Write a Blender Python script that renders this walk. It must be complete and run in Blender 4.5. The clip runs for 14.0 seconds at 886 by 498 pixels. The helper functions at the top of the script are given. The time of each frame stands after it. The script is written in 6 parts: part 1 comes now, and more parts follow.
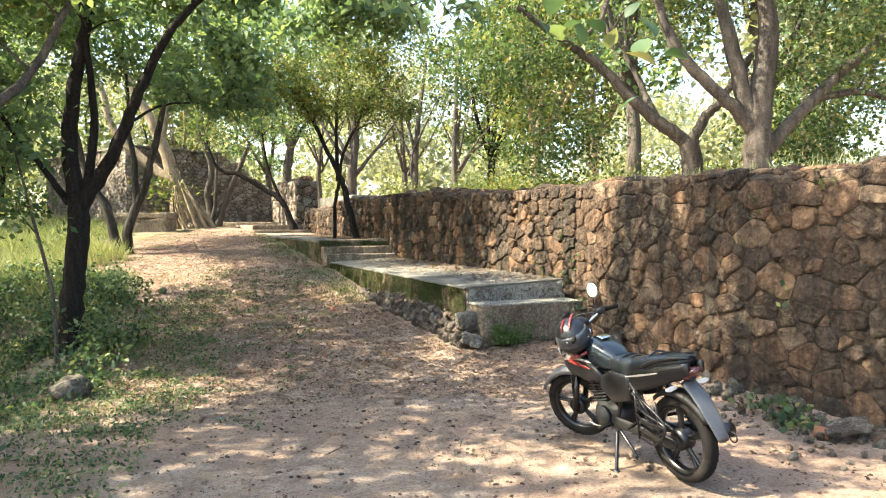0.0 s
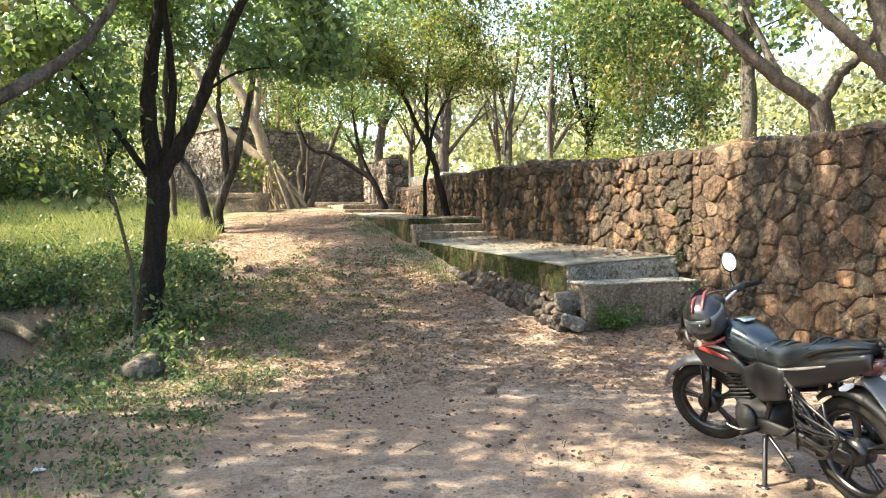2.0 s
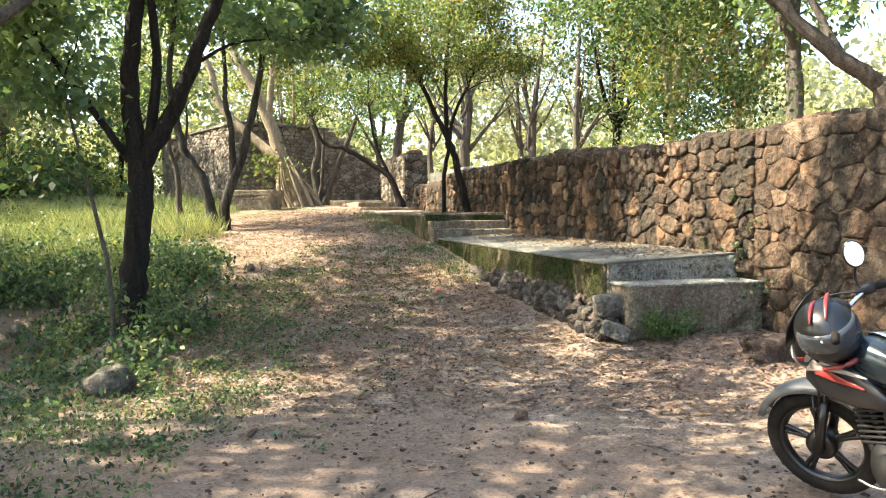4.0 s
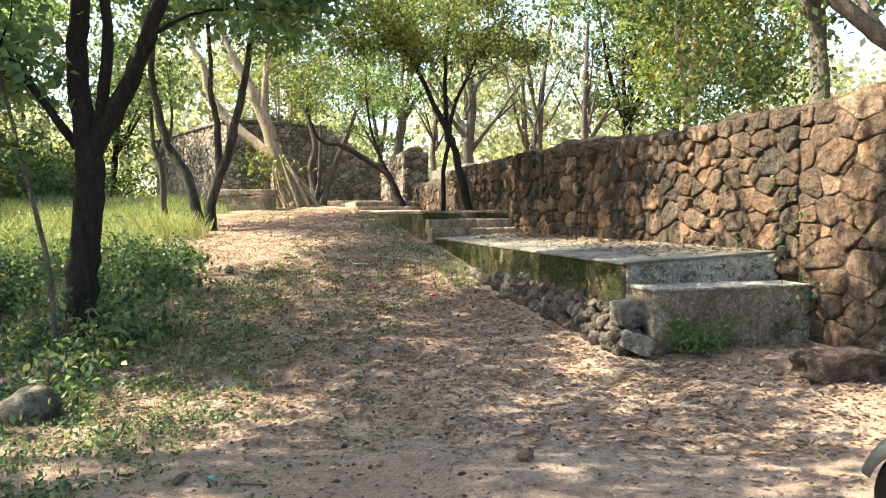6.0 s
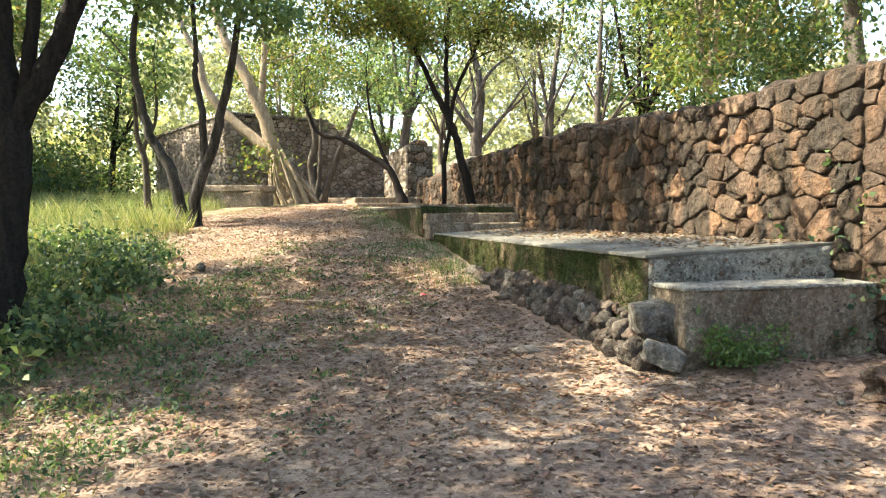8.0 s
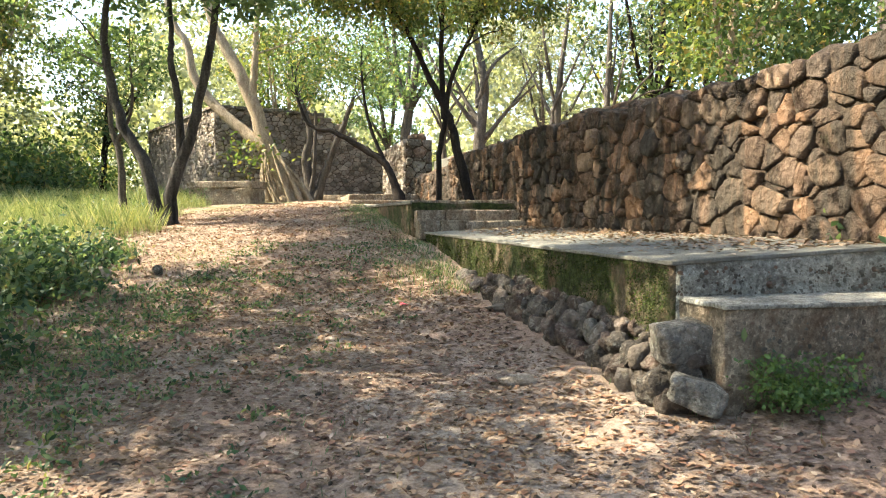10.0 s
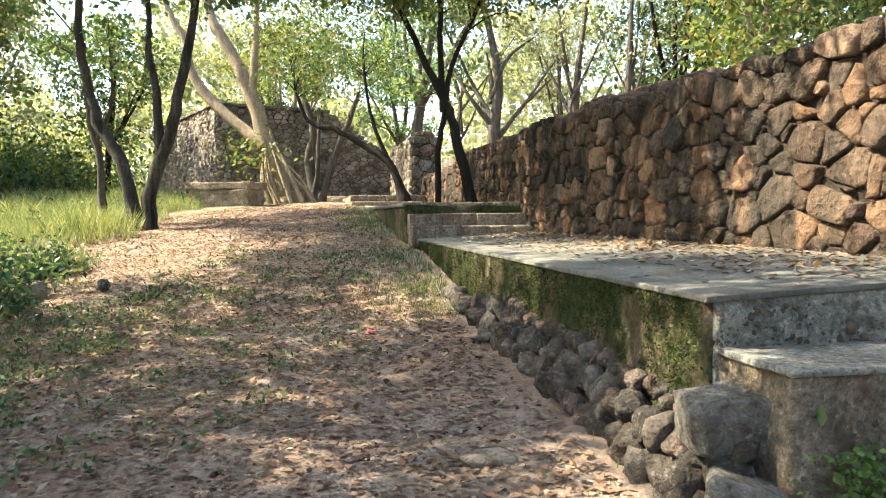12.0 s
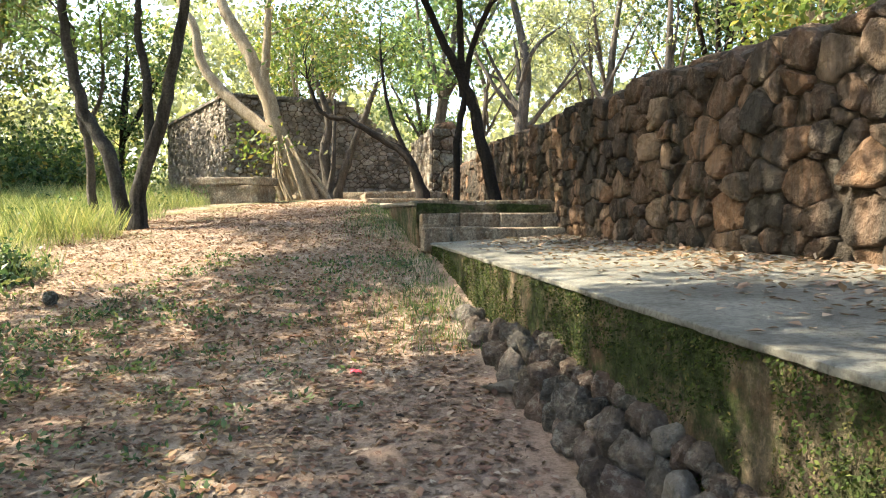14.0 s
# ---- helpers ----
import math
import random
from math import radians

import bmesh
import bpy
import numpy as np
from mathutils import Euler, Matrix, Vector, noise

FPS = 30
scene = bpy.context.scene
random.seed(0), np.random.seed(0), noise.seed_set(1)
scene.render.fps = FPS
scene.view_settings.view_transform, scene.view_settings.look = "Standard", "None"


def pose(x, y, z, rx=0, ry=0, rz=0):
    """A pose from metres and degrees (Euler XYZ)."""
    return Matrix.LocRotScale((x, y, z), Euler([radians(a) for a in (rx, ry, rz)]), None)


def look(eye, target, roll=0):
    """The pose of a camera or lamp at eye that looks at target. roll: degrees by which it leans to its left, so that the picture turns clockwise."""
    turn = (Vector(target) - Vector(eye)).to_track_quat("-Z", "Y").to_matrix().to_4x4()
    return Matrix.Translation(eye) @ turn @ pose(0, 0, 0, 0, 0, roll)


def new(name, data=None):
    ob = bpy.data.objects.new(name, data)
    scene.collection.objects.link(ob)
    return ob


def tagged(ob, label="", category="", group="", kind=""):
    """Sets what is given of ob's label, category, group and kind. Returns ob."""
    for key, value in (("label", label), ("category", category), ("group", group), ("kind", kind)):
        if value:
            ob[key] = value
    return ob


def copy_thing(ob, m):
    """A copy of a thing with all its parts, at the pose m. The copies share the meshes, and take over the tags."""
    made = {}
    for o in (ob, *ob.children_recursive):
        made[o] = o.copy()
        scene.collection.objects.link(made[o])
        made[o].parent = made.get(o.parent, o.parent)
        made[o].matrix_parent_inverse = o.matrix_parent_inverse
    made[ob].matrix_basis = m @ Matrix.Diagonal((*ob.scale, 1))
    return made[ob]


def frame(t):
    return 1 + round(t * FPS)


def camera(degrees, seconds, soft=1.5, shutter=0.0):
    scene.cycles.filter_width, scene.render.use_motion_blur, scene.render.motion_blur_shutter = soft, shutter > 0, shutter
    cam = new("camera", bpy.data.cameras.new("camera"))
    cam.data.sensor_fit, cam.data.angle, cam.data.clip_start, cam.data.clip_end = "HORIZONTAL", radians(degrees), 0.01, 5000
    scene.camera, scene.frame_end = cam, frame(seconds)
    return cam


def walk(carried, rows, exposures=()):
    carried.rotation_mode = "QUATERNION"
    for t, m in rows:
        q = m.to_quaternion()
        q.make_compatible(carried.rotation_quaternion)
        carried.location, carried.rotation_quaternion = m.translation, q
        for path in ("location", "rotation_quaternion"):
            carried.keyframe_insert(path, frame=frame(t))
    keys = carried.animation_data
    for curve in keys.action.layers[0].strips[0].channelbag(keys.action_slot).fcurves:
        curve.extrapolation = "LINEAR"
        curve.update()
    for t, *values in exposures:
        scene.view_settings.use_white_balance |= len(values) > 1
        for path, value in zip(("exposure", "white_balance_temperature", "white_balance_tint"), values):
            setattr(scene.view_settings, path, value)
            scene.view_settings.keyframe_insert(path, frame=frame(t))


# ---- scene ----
cam = camera(60.6, 14.0, soft=1.1)
METRES, EYE, TILT, LEAN, TURN = 9.0, 1.5, -2.0, 0.0, 0.0
ROWS = [
    (0.0, 0.0, 0.0, 0.0, 0.0, 0.0, 0.0),
    (0.5, -0.0028, 0.0212, -0.0026, 2.14, -0.58, -0.03),
    (1.0, -0.0059, 0.0422, -0.0058, 4.65, -0.92, -0.08),
    (1.5, -0.0031, 0.0732, -0.0095, 5.52, -1.0, 0.01),
    (2.0, -0.0058, 0.1076, -0.0163, 7.02, -1.18, -0.01),
    (2.5, -0.0115, 0.1384, -0.021, 7.79, -1.17, -0.14),
    (3.0, -0.0149, 0.1778, -0.025, 8.13, -1.2, -0.13),
    (5.5, -0.0292, 0.3503, -0.0309, 8.9, -0.67, -0.11),
    (6.0, -0.0263, 0.3849, -0.0359, 9.07, -0.75, -0.02),
    (6.5, -0.0258, 0.4225, -0.0428, 9.99, -0.81, -0.04),
    (7.0, -0.0224, 0.4609, -0.0464, 10.08, -0.79, 0.0),
    (7.5, -0.024, 0.4954, -0.0473, 10.04, -0.73, -0.08),
    (8.0, -0.0222, 0.5281, -0.0482, 10.04, -0.58, -0.12),
    (10.5, -0.02, 0.7117, -0.0456, 11.02, -0.68, -0.18),
    (11.0, -0.0147, 0.7514, -0.0406, 11.66, -0.71, -0.05),
    (11.5, -0.0139, 0.7896, -0.0373, 12.36, -0.68, -0.14),
    (12.0, -0.0086, 0.8267, -0.0353, 12.34, -0.65, -0.13),
    (12.5, -0.0139, 0.8653, -0.0343, 12.26, -0.72, -0.3),
    (13.0, -0.0218, 0.9057, -0.03, 12.82, -0.82, -0.47),
    (13.5, -0.0249, 0.9481, -0.0269, 13.3, -0.88, -0.39),
    (14.0, -0.032, 0.9904, -0.0254, 14.36, -0.91, -0.42),
]
walk(cam, [(t, pose(0, 0, EYE, TILT, LEAN, TURN) @ pose(METRES * x, METRES * y, METRES * z, 90 + pitch, roll, yaw)) for t, x, y, z, yaw, pitch, roll in ROWS],
     exposures=[(0.0, 2.6, 6600, 5), (14.0, 2.6, 6600, 5)])

# ---- light ----
SUN = Vector((-0.70, -0.06, 0.70)).normalized()
world = bpy.data.worlds.new("sky")
scene.world = world
world.use_nodes = True
wt = world.node_tree
sky = wt.nodes.new("ShaderNodeTexSky")
sky.sky_type, sky.sun_disc = "NISHITA", False
sky.sun_elevation, sky.sun_rotation = math.asin(SUN.z), math.atan2(SUN.x, SUN.y)
sky.air_density, sky.dust_density = 1.0, 2.5
wt.links.new(sky.outputs[0], wt.nodes["Background"].inputs[0])
wt.nodes["Background"].inputs[1].default_value = 0.135
sun_data = bpy.data.lights.new("sun", "SUN")
sun_data.energy, sun_data.angle, sun_data.color = 4.2, radians(0.6), (1.0, 0.89, 0.72)
sun = new("sun", sun_data)
sun.matrix_world = look(SUN * 60, (0, 0, 0))

# ---- materials ----


def material(name, rough=0.9, metal=0.0, coat=0.0):
    m = bpy.data.materials.new(name)
    m.use_nodes = True
    b = m.node_tree.nodes["Principled BSDF"]
    b.inputs["Roughness"].default_value, b.inputs["Metallic"].default_value = rough, metal
    b.inputs["Coat Weight"].default_value = coat
    if rough > 0.7:
        b.inputs["Specular IOR Level"].default_value = 0.15
    return m, m.node_tree, b


def noise_node(t, scale, detail=6.0, rough=0.6, vector=None, kind="Object"):
    n = t.nodes.new("ShaderNodeTexNoise")
    n.inputs["Scale"].default_value, n.inputs["Detail"].default_value, n.inputs["Roughness"].default_value = scale, detail, rough
    if vector is None:
        vector = t.nodes.new("ShaderNodeTexCoord").outputs[kind]
    t.links.new(vector, n.inputs["Vector"])
    return n.outputs["Fac"]


def ramp_node(t, fac, *stops):
    r = t.nodes.new("ShaderNodeValToRGB")
    e = r.color_ramp.elements
    while len(e) < len(stops):
        e.new(0.5)
    for k, (at, c) in zip(e, stops):
        k.position, k.color = at, (*c, 1)
    t.links.new(fac, r.inputs[0])
    return r.outputs[0]


def mix_node(t, fac, a, b, how="MIX"):
    m = t.nodes.new("ShaderNodeMix")
    m.data_type, m.blend_type = "RGBA", how
    for value, slot in ((fac, m.inputs[0]), (a, m.inputs[6]), (b, m.inputs[7])):
        if isinstance(value, (int, float)):
            slot.default_value = value
        elif isinstance(value, tuple):
            slot.default_value = (*value, 1)
        else:
            t.links.new(value, slot)
    return m.outputs[2]


def math_node(t, op, a, b):
    m = t.nodes.new("ShaderNodeMath")
    m.operation = op
    for value, slot in ((a, m.inputs[0]), (b, m.inputs[1])):
        if isinstance(value, (int, float)):
            slot.default_value = value
        else:
            t.links.new(value, slot)
    return m.outputs[0]


def bump_node(t, b, height, strength=0.5, dist=0.02):
    n = t.nodes.new("ShaderNodeBump")
    n.inputs["Strength"].default_value, n.inputs["Distance"].default_value = strength, dist
    t.links.new(height, n.inputs["Height"])
    t.links.new(n.outputs[0], b.inputs["Normal"])


def world_place(t):
    return t.nodes.new("ShaderNodeNewGeometry").outputs["Position"]


def soil_material():
    m, t, b = material("soil", 0.95)
    p = world_place(t)
    big = noise_node(t, 0.55, 5, 0.6, p)
    mid = noise_node(t, 4.0, 8, 0.7, p)
    fine = noise_node(t, 38.0, 6, 0.75, p)
    c = ramp_node(t, mid, (0.3, (0.20, 0.145, 0.105)), (0.5, (0.33, 0.255, 0.195)), (0.72, (0.48, 0.39, 0.305)))
    c = mix_node(t, ramp_node(t, big, (0.42, (0, 0, 0)), (0.62, (1, 1, 1))), c, (0.34, 0.235, 0.17))
    c = mix_node(t, ramp_node(t, fine, (0.36, (0.75, 0.75, 0.75)), (0.55, (0, 0, 0))), c, (0.15, 0.10, 0.07))
    grass = noise_node(t, 0.9, 7, 0.7, p)
    sep = t.nodes.new("ShaderNodeSeparateXYZ")
    t.links.new(p, sep.inputs[0])
    left = math_node(t, "ADD", math_node(t, "MULTIPLY", sep.outputs[0], -0.045), grass)
    c = mix_node(t, ramp_node(t, left, (0.88, (0, 0, 0)), (1.1, (0.75, 0.75, 0.75))), c, (0.10, 0.13, 0.045))
    t.links.new(c, b.inputs["Base Color"])
    bump_node(t, b, math_node(t, "ADD", mid, fine), 0.9, 0.035)
    return m


BROWN = ((0.065, 0.048, 0.038), (0.19, 0.118, 0.075), (0.12, 0.092, 0.072), (0.30, 0.17, 0.095), (0.33, 0.235, 0.16))
GREYISH = ((0.12, 0.112, 0.09), (0.27, 0.25, 0.205), (0.18, 0.155, 0.125), (0.27, 0.165, 0.115), (0.40, 0.38, 0.32))
BUFF = ((0.26, 0.225, 0.185), (0.42, 0.36, 0.29), (0.36, 0.30, 0.24), (0.48, 0.39, 0.30), (0.54, 0.47, 0.39))


def stone_material(name, island=False, tones=BROWN, damp=0.88, lichen=0.0):
    """Weathered brown basalt: each stone has its own tone."""
    m, t, b = material(name, 0.9)
    if island:
        rnd = t.nodes.new("ShaderNodeNewGeometry").outputs["Random Per Island"]
    else:
        rnd = t.nodes.new("ShaderNodeObjectInfo").outputs["Random"]
    p = world_place(t)
    blot = noise_node(t, 3.0, 8, 0.65, p)
    fine = noise_node(t, 26.0, 8, 0.7, p)
    pits = noise_node(t, 90.0, 3, 0.6, p)
    tone = ramp_node(t, rnd, *zip((0.0, 0.3, 0.55, 0.8, 1.0), tones))
    c = mix_node(t, ramp_node(t, blot, (0.4, (0.85, 0.85, 0.85)), (0.56, (0, 0, 0))), tone, mix_node(t, 1.0, tone, (0.42, 0.42, 0.42), "MULTIPLY"))
    c = mix_node(t, ramp_node(t, fine, (0.5, (0, 0, 0)), (0.75, (0.6, 0.6, 0.6))), c, (0.32, 0.245, 0.175))
    if lichen:
        spots = noise_node(t, 17.0, 8, 0.8, p)
        c = mix_node(t, ramp_node(t, spots, (0.52, (0, 0, 0)), (0.6, (lichen, lichen, lichen))), c, (0.47, 0.45, 0.38))
        c = mix_node(t, ramp_node(t, spots, (0.4, (lichen, lichen, lichen)), (0.47, (0, 0, 0))), c, (0.035, 0.03, 0.024))
    # dark streaks of damp running down from the wall's top
    mp = t.nodes.new("ShaderNodeMapping")
    mp.inputs["Scale"].default_value = (3.2, 3.2, 0.35)
    t.links.new(p, mp.inputs[0])
    streak = noise_node(t, 1.0, 6, 0.6, mp.outputs[0])
    c = mix_node(t, ramp_node(t, streak, (0.42, (0, 0, 0)), (0.58, (damp, damp, damp))), c, (0.05, 0.044, 0.035))
    moss = noise_node(t, 1.3, 7, 0.75, p)
    c = mix_node(t, ramp_node(t, moss, (0.62, (0, 0, 0)), (0.75, (0.6, 0.6, 0.6))), c, (0.09, 0.11, 0.035))
    t.links.new(c, b.inputs["Base Color"])
    hew = noise_node(t, 7.0, 6, 0.65, p)
    cleft = t.nodes.new("ShaderNodeTexVoronoi")
    cleft.inputs["Scale"].default_value = 11.0
    t.links.new(p, cleft.inputs["Vector"])
    chips = math_node(t, "MULTIPLY", cleft.outputs["Distance"], 0.9)
    relief = math_node(t, "ADD", math_node(t, "ADD", fine, math_node(t, "MULTIPLY", pits, 0.2)), math_node(t, "MULTIPLY", hew, 2.0))
    bump_node(t, b, math_node(t, "ADD", relief, chips), 1.0, 0.065)
    return m


def mortar_material(name="mortar", pale=1.0):
    m, t, b = material(name, 0.95)
    p = world_place(t)
    a = noise_node(t, 9, 8, 0.7, p)
    c = ramp_node(t, a, *((k, tuple(q * pale for q in tone)) for k, tone in ((0.3, (0.03, 0.024, 0.019)), (0.55, (0.085, 0.065, 0.048)), (0.75, (0.18, 0.14, 0.10)))))
    t.links.new(c, b.inputs["Base Color"])
    bump_node(t, b, noise_node(t, 30, 8, 0.75, p), 1.0, 0.04)
    return m


def concrete_material(name, moss_low, moss_high, tint=(0.36, 0.34, 0.31), wet=0.35, relief=0.03, rust=0.0):
    m, t, b = material(name, 0.88)
    p = world_place(t)
    a = noise_node(t, 2.2, 8, 0.7, p)
    f = noise_node(t, 40, 8, 0.75, p)
    dark = tuple(v * 0.42 for v in tint)
    c = ramp_node(t, a, (0.3, dark), (0.55, tint), (0.8, tuple(min(1, v * 1.25) for v in tint)))
    c = mix_node(t, ramp_node(t, f, (0.36, (0.7, 0.7, 0.7)), (0.55, (0, 0, 0))), c, (0.09, 0.08, 0.065))
    mp = t.nodes.new("ShaderNodeMapping")
    mp.inputs["Scale"].default_value = (1.6, 1.6, 0.9)
    t.links.new(p, mp.inputs[0])
    damp = noise_node(t, 0.8, 7, 0.7, mp.outputs[0])
    c = mix_node(t, ramp_node(t, damp, (0.45, (0, 0, 0)), (0.62, (wet, wet, wet))), c, (0.06, 0.052, 0.04))
    if relief > 0.045:
        chips = noise_node(t, 24, 8, 0.8, p)
        c = mix_node(t, ramp_node(t, chips, (0.52, (0, 0, 0)), (0.62, (0.75, 0.75, 0.75))), c, tuple(min(1, v * 1.5) for v in tint))
        c = mix_node(t, ramp_node(t, chips, (0.38, (0.85, 0.85, 0.85)), (0.46, (0, 0, 0))), c, tuple(v * 0.22 for v in tint))
    if rust:
        stain = noise_node(t, 4.5, 8, 0.7, mp.outputs[0])
        c = mix_node(t, ramp_node(t, stain, (0.46, (0, 0, 0)), (0.6, (rust, rust, rust))), c, (0.13, 0.07, 0.035))
    g = noise_node(t, 1.7, 9, 0.75, p)
    tuft = noise_node(t, 14, 8, 0.75, p)
    green = ramp_node(t, tuft, (0.35, (0.013, 0.020, 0.006)), (0.5, (0.035, 0.05, 0.013)), (0.66, (0.09, 0.105, 0.033)))
    c = mix_node(t, ramp_node(t, g, (moss_low, (0, 0, 0)), (moss_high, (0.95, 0.95, 0.95))), c, green)
    t.links.new(c, b.inputs["Base Color"])
    bump_node(t, b, math_node(t, "ADD", f, noise_node(t, 9, 8, 0.7, p)), 0.9, relief)
    return m


def bark_material(name, low, high, scale=6.0):
    m, t, b = material(name, 0.92)
    tc = world_place(t)
    mp = t.nodes.new("ShaderNodeMapping")
    mp.inputs["Scale"].default_value = (scale, scale, scale * 0.22)
    t.links.new(tc, mp.inputs[0])
    n = noise_node(t, 2.0, 8, 0.7, mp.outputs[0])
    f = noise_node(t, 30, 6, 0.7, tc)
    c = ramp_node(t, n, (0.32, low), (0.68, high))
    c = mix_node(t, ramp_node(t, f, (0.4, (0.5, 0.5, 0.5)), (0.6, (0, 0, 0))), c, tuple(v * 0.5 for v in low))
    t.links.new(c, b.inputs["Base Color"])
    bump_node(t, b, math_node(t, "ADD", n, f), 1.0, 0.03)
    return m


def leaf_material(name, stops, through_part=0.44, rough=0.5):
    m = bpy.data.materials.new(name)
    m.use_nodes = True
    t = m.node_tree
    b = t.nodes["Principled BSDF"]
    b.inputs["Roughness"].default_value = rough
    b.inputs["Specular IOR Level"].default_value = 0.22
    rnd = t.nodes.new("ShaderNodeNewGeometry").outputs["Random Per Island"]
    c = ramp_node(t, rnd, *stops)
    patch = noise_node(t, 0.7, 3, 0.5, world_place(t))
    c = mix_node(t, ramp_node(t, patch, (0.4, (0, 0, 0)), (0.65, (0.55, 0.55, 0.55))), c, mix_node(t, 1.0, c, (1.3, 1.15, 0.8), "MULTIPLY"))
    t.links.new(c, b.inputs["Base Color"])
    tr = t.nodes.new("ShaderNodeBsdfTranslucent")
    t.links.new(mix_node(t, 1.0, c, (1.5, 1.5, 0.85), "MULTIPLY"), tr.inputs[0])
    mx = t.nodes.new("ShaderNodeMixShader")
    mx.inputs[0].default_value = through_part
    t.links.new(b.outputs[0], mx.inputs[1])
    t.links.new(tr.outputs[0], mx.inputs[2])
    t.links.new(mx.outputs[0], t.nodes["Material Output"].inputs[0])
    return m


def plain_material(name, colour, rough=0.5, metal=0.0, coat=0.0, grit=0.25):
    m, t, b = material(name, rough, metal, coat)
    p = t.nodes.new("ShaderNodeTexCoord").outputs["Object"]
    n = noise_node(t, 14, 6, 0.7, p)
    c = ramp_node(t, n, (0.3, tuple(v * (1 - grit) for v in colour)), (0.7, colour))
    # a film of road dust
    d = noise_node(t, 5, 8, 0.75, p)
    c = mix_node(t, ramp_node(t, d, (0.5, (0, 0, 0)), (0.8, (grit, grit, grit))), c, (0.35, 0.26, 0.18))
    t.links.new(c, b.inputs["Base Color"])
    return m


M_SOIL = soil_material()
M_STONE = stone_material("wall_stone")
M_STONE_JOINED = stone_material("wall_stone_joined", island=True)
M_RUBBLE = stone_material("rubble_stone", tones=GREYISH, damp=0.45, lichen=0.5)
M_FOOT = stone_material("footing_stone", tones=((0.07, 0.06, 0.052), (0.15, 0.13, 0.11), (0.13, 0.09, 0.072), (0.19, 0.125, 0.095), (0.28, 0.255, 0.215)), damp=0.4, lichen=0.3)
M_BLOCK = stone_material("block_stone", tones=((0.16, 0.15, 0.13), (0.26, 0.245, 0.21), (0.20, 0.185, 0.16), (0.30, 0.27, 0.23), (0.34, 0.32, 0.28)), damp=0.2, lichen=0.6)
M_GRIT = stone_material("grit", island=True, tones=GREYISH, damp=0.2)
M_RUIN = stone_material("ruin_stone", island=True, tones=BUFF, damp=0.2)
M_MORTAR = mortar_material()
M_LIME = mortar_material("lime_mortar", 2.0)
M_SLAB = concrete_material("worn_concrete", 0.78, 0.95, (0.26, 0.25, 0.21))
M_MOSSY = concrete_material("mossy_concrete", 0.42, 0.54, (0.24, 0.18, 0.115), 0.85, 0.07, 0.5)
M_STEP = concrete_material("stained_concrete", 0.60, 0.74, (0.43, 0.35, 0.255), 0.5, 0.06, 0.55)
M_CRUMBLE = concrete_material("crumbled_concrete", 0.58, 0.74, (0.56, 0.54, 0.46), 0.12, 0.09, 0.2)
M_MOSS = leaf_material("moss", ((0.0, (0.012, 0.02, 0.005)), (0.5, (0.032, 0.05, 0.012)), (0.85, (0.07, 0.095, 0.024)), (1.0, (0.12, 0.10, 0.04))), 0.15, 0.9)
M_BARK_DARK = bark_material("dark_bark", (0.012, 0.010, 0.009), (0.045, 0.036, 0.030))
M_BARK_MID = bark_material("mottled_bark", (0.014, 0.013, 0.012), (0.125, 0.112, 0.10), 3)
M_BARK_GREY = bark_material("grey_bark", (0.04, 0.034, 0.028), (0.19, 0.16, 0.13), 4)
M_BARK_PALE = bark_material("pale_bark", (0.20, 0.145, 0.09), (0.52, 0.42, 0.29), 4)
M_LEAF = leaf_material("green_leaf", ((0.0, (0.028, 0.052, 0.022)), (0.5, (0.06, 0.10, 0.042)), (0.85, (0.11, 0.15, 0.062)), (1.0, (0.20, 0.165, 0.06))))
M_LEAF_COOL = leaf_material("feathery_leaf", ((0.0, (0.06, 0.105, 0.06)), (0.6, (0.135, 0.20, 0.105)), (1.0, (0.21, 0.27, 0.13))))
M_LEAF_GOLD = leaf_material("golden_leaf", ((0.0, (0.045, 0.075, 0.024)), (0.5, (0.09, 0.125, 0.042)), (0.8, (0.15, 0.165, 0.058)), (1.0, (0.21, 0.16, 0.06))))
# distance haze is put into this leaf colour: paler and greyer than the rest
M_LEAF_HAZED = leaf_material("hazed_leaf", ((0.0, (0.12, 0.14, 0.10)), (0.5, (0.205, 0.225, 0.155)), (1.0, (0.31, 0.31, 0.21))))
M_WEED = leaf_material("weed_leaf", ((0.0, (0.022, 0.045, 0.026)), (0.5, (0.068, 0.115, 0.06)), (0.9, (0.15, 0.19, 0.09)), (1.0, (0.20, 0.17, 0.09))), 0.35)
M_WEED_BRIGHT = leaf_material("fresh_leaf", ((0.0, (0.045, 0.085, 0.03)), (0.6, (0.085, 0.15, 0.05)), (1.0, (0.14, 0.19, 0.07))), 0.4)
M_GRASS = leaf_material("grass_blade", ((0.0, (0.10, 0.14, 0.06)), (0.6, (0.20, 0.24, 0.115)), (1.0, (0.38, 0.36, 0.21))), 0.25)
M_LITTER_RED = leaf_material("russet_leaf", ((0.0, (0.075, 0.042, 0.03)), (0.5, (0.175, 0.094, 0.064)), (0.9, (0.25, 0.15, 0.105)), (1.0, (0.36, 0.28, 0.21))), 0.1, 0.8)
M_LITTER = leaf_material("dry_leaf", ((0.0, (0.10, 0.066, 0.048)), (0.4, (0.17, 0.115, 0.083)), (0.85, (0.235, 0.165, 0.12)), (1.0, (0.37, 0.30, 0.235))), 0.1, 0.8)

# ---- building helpers ----


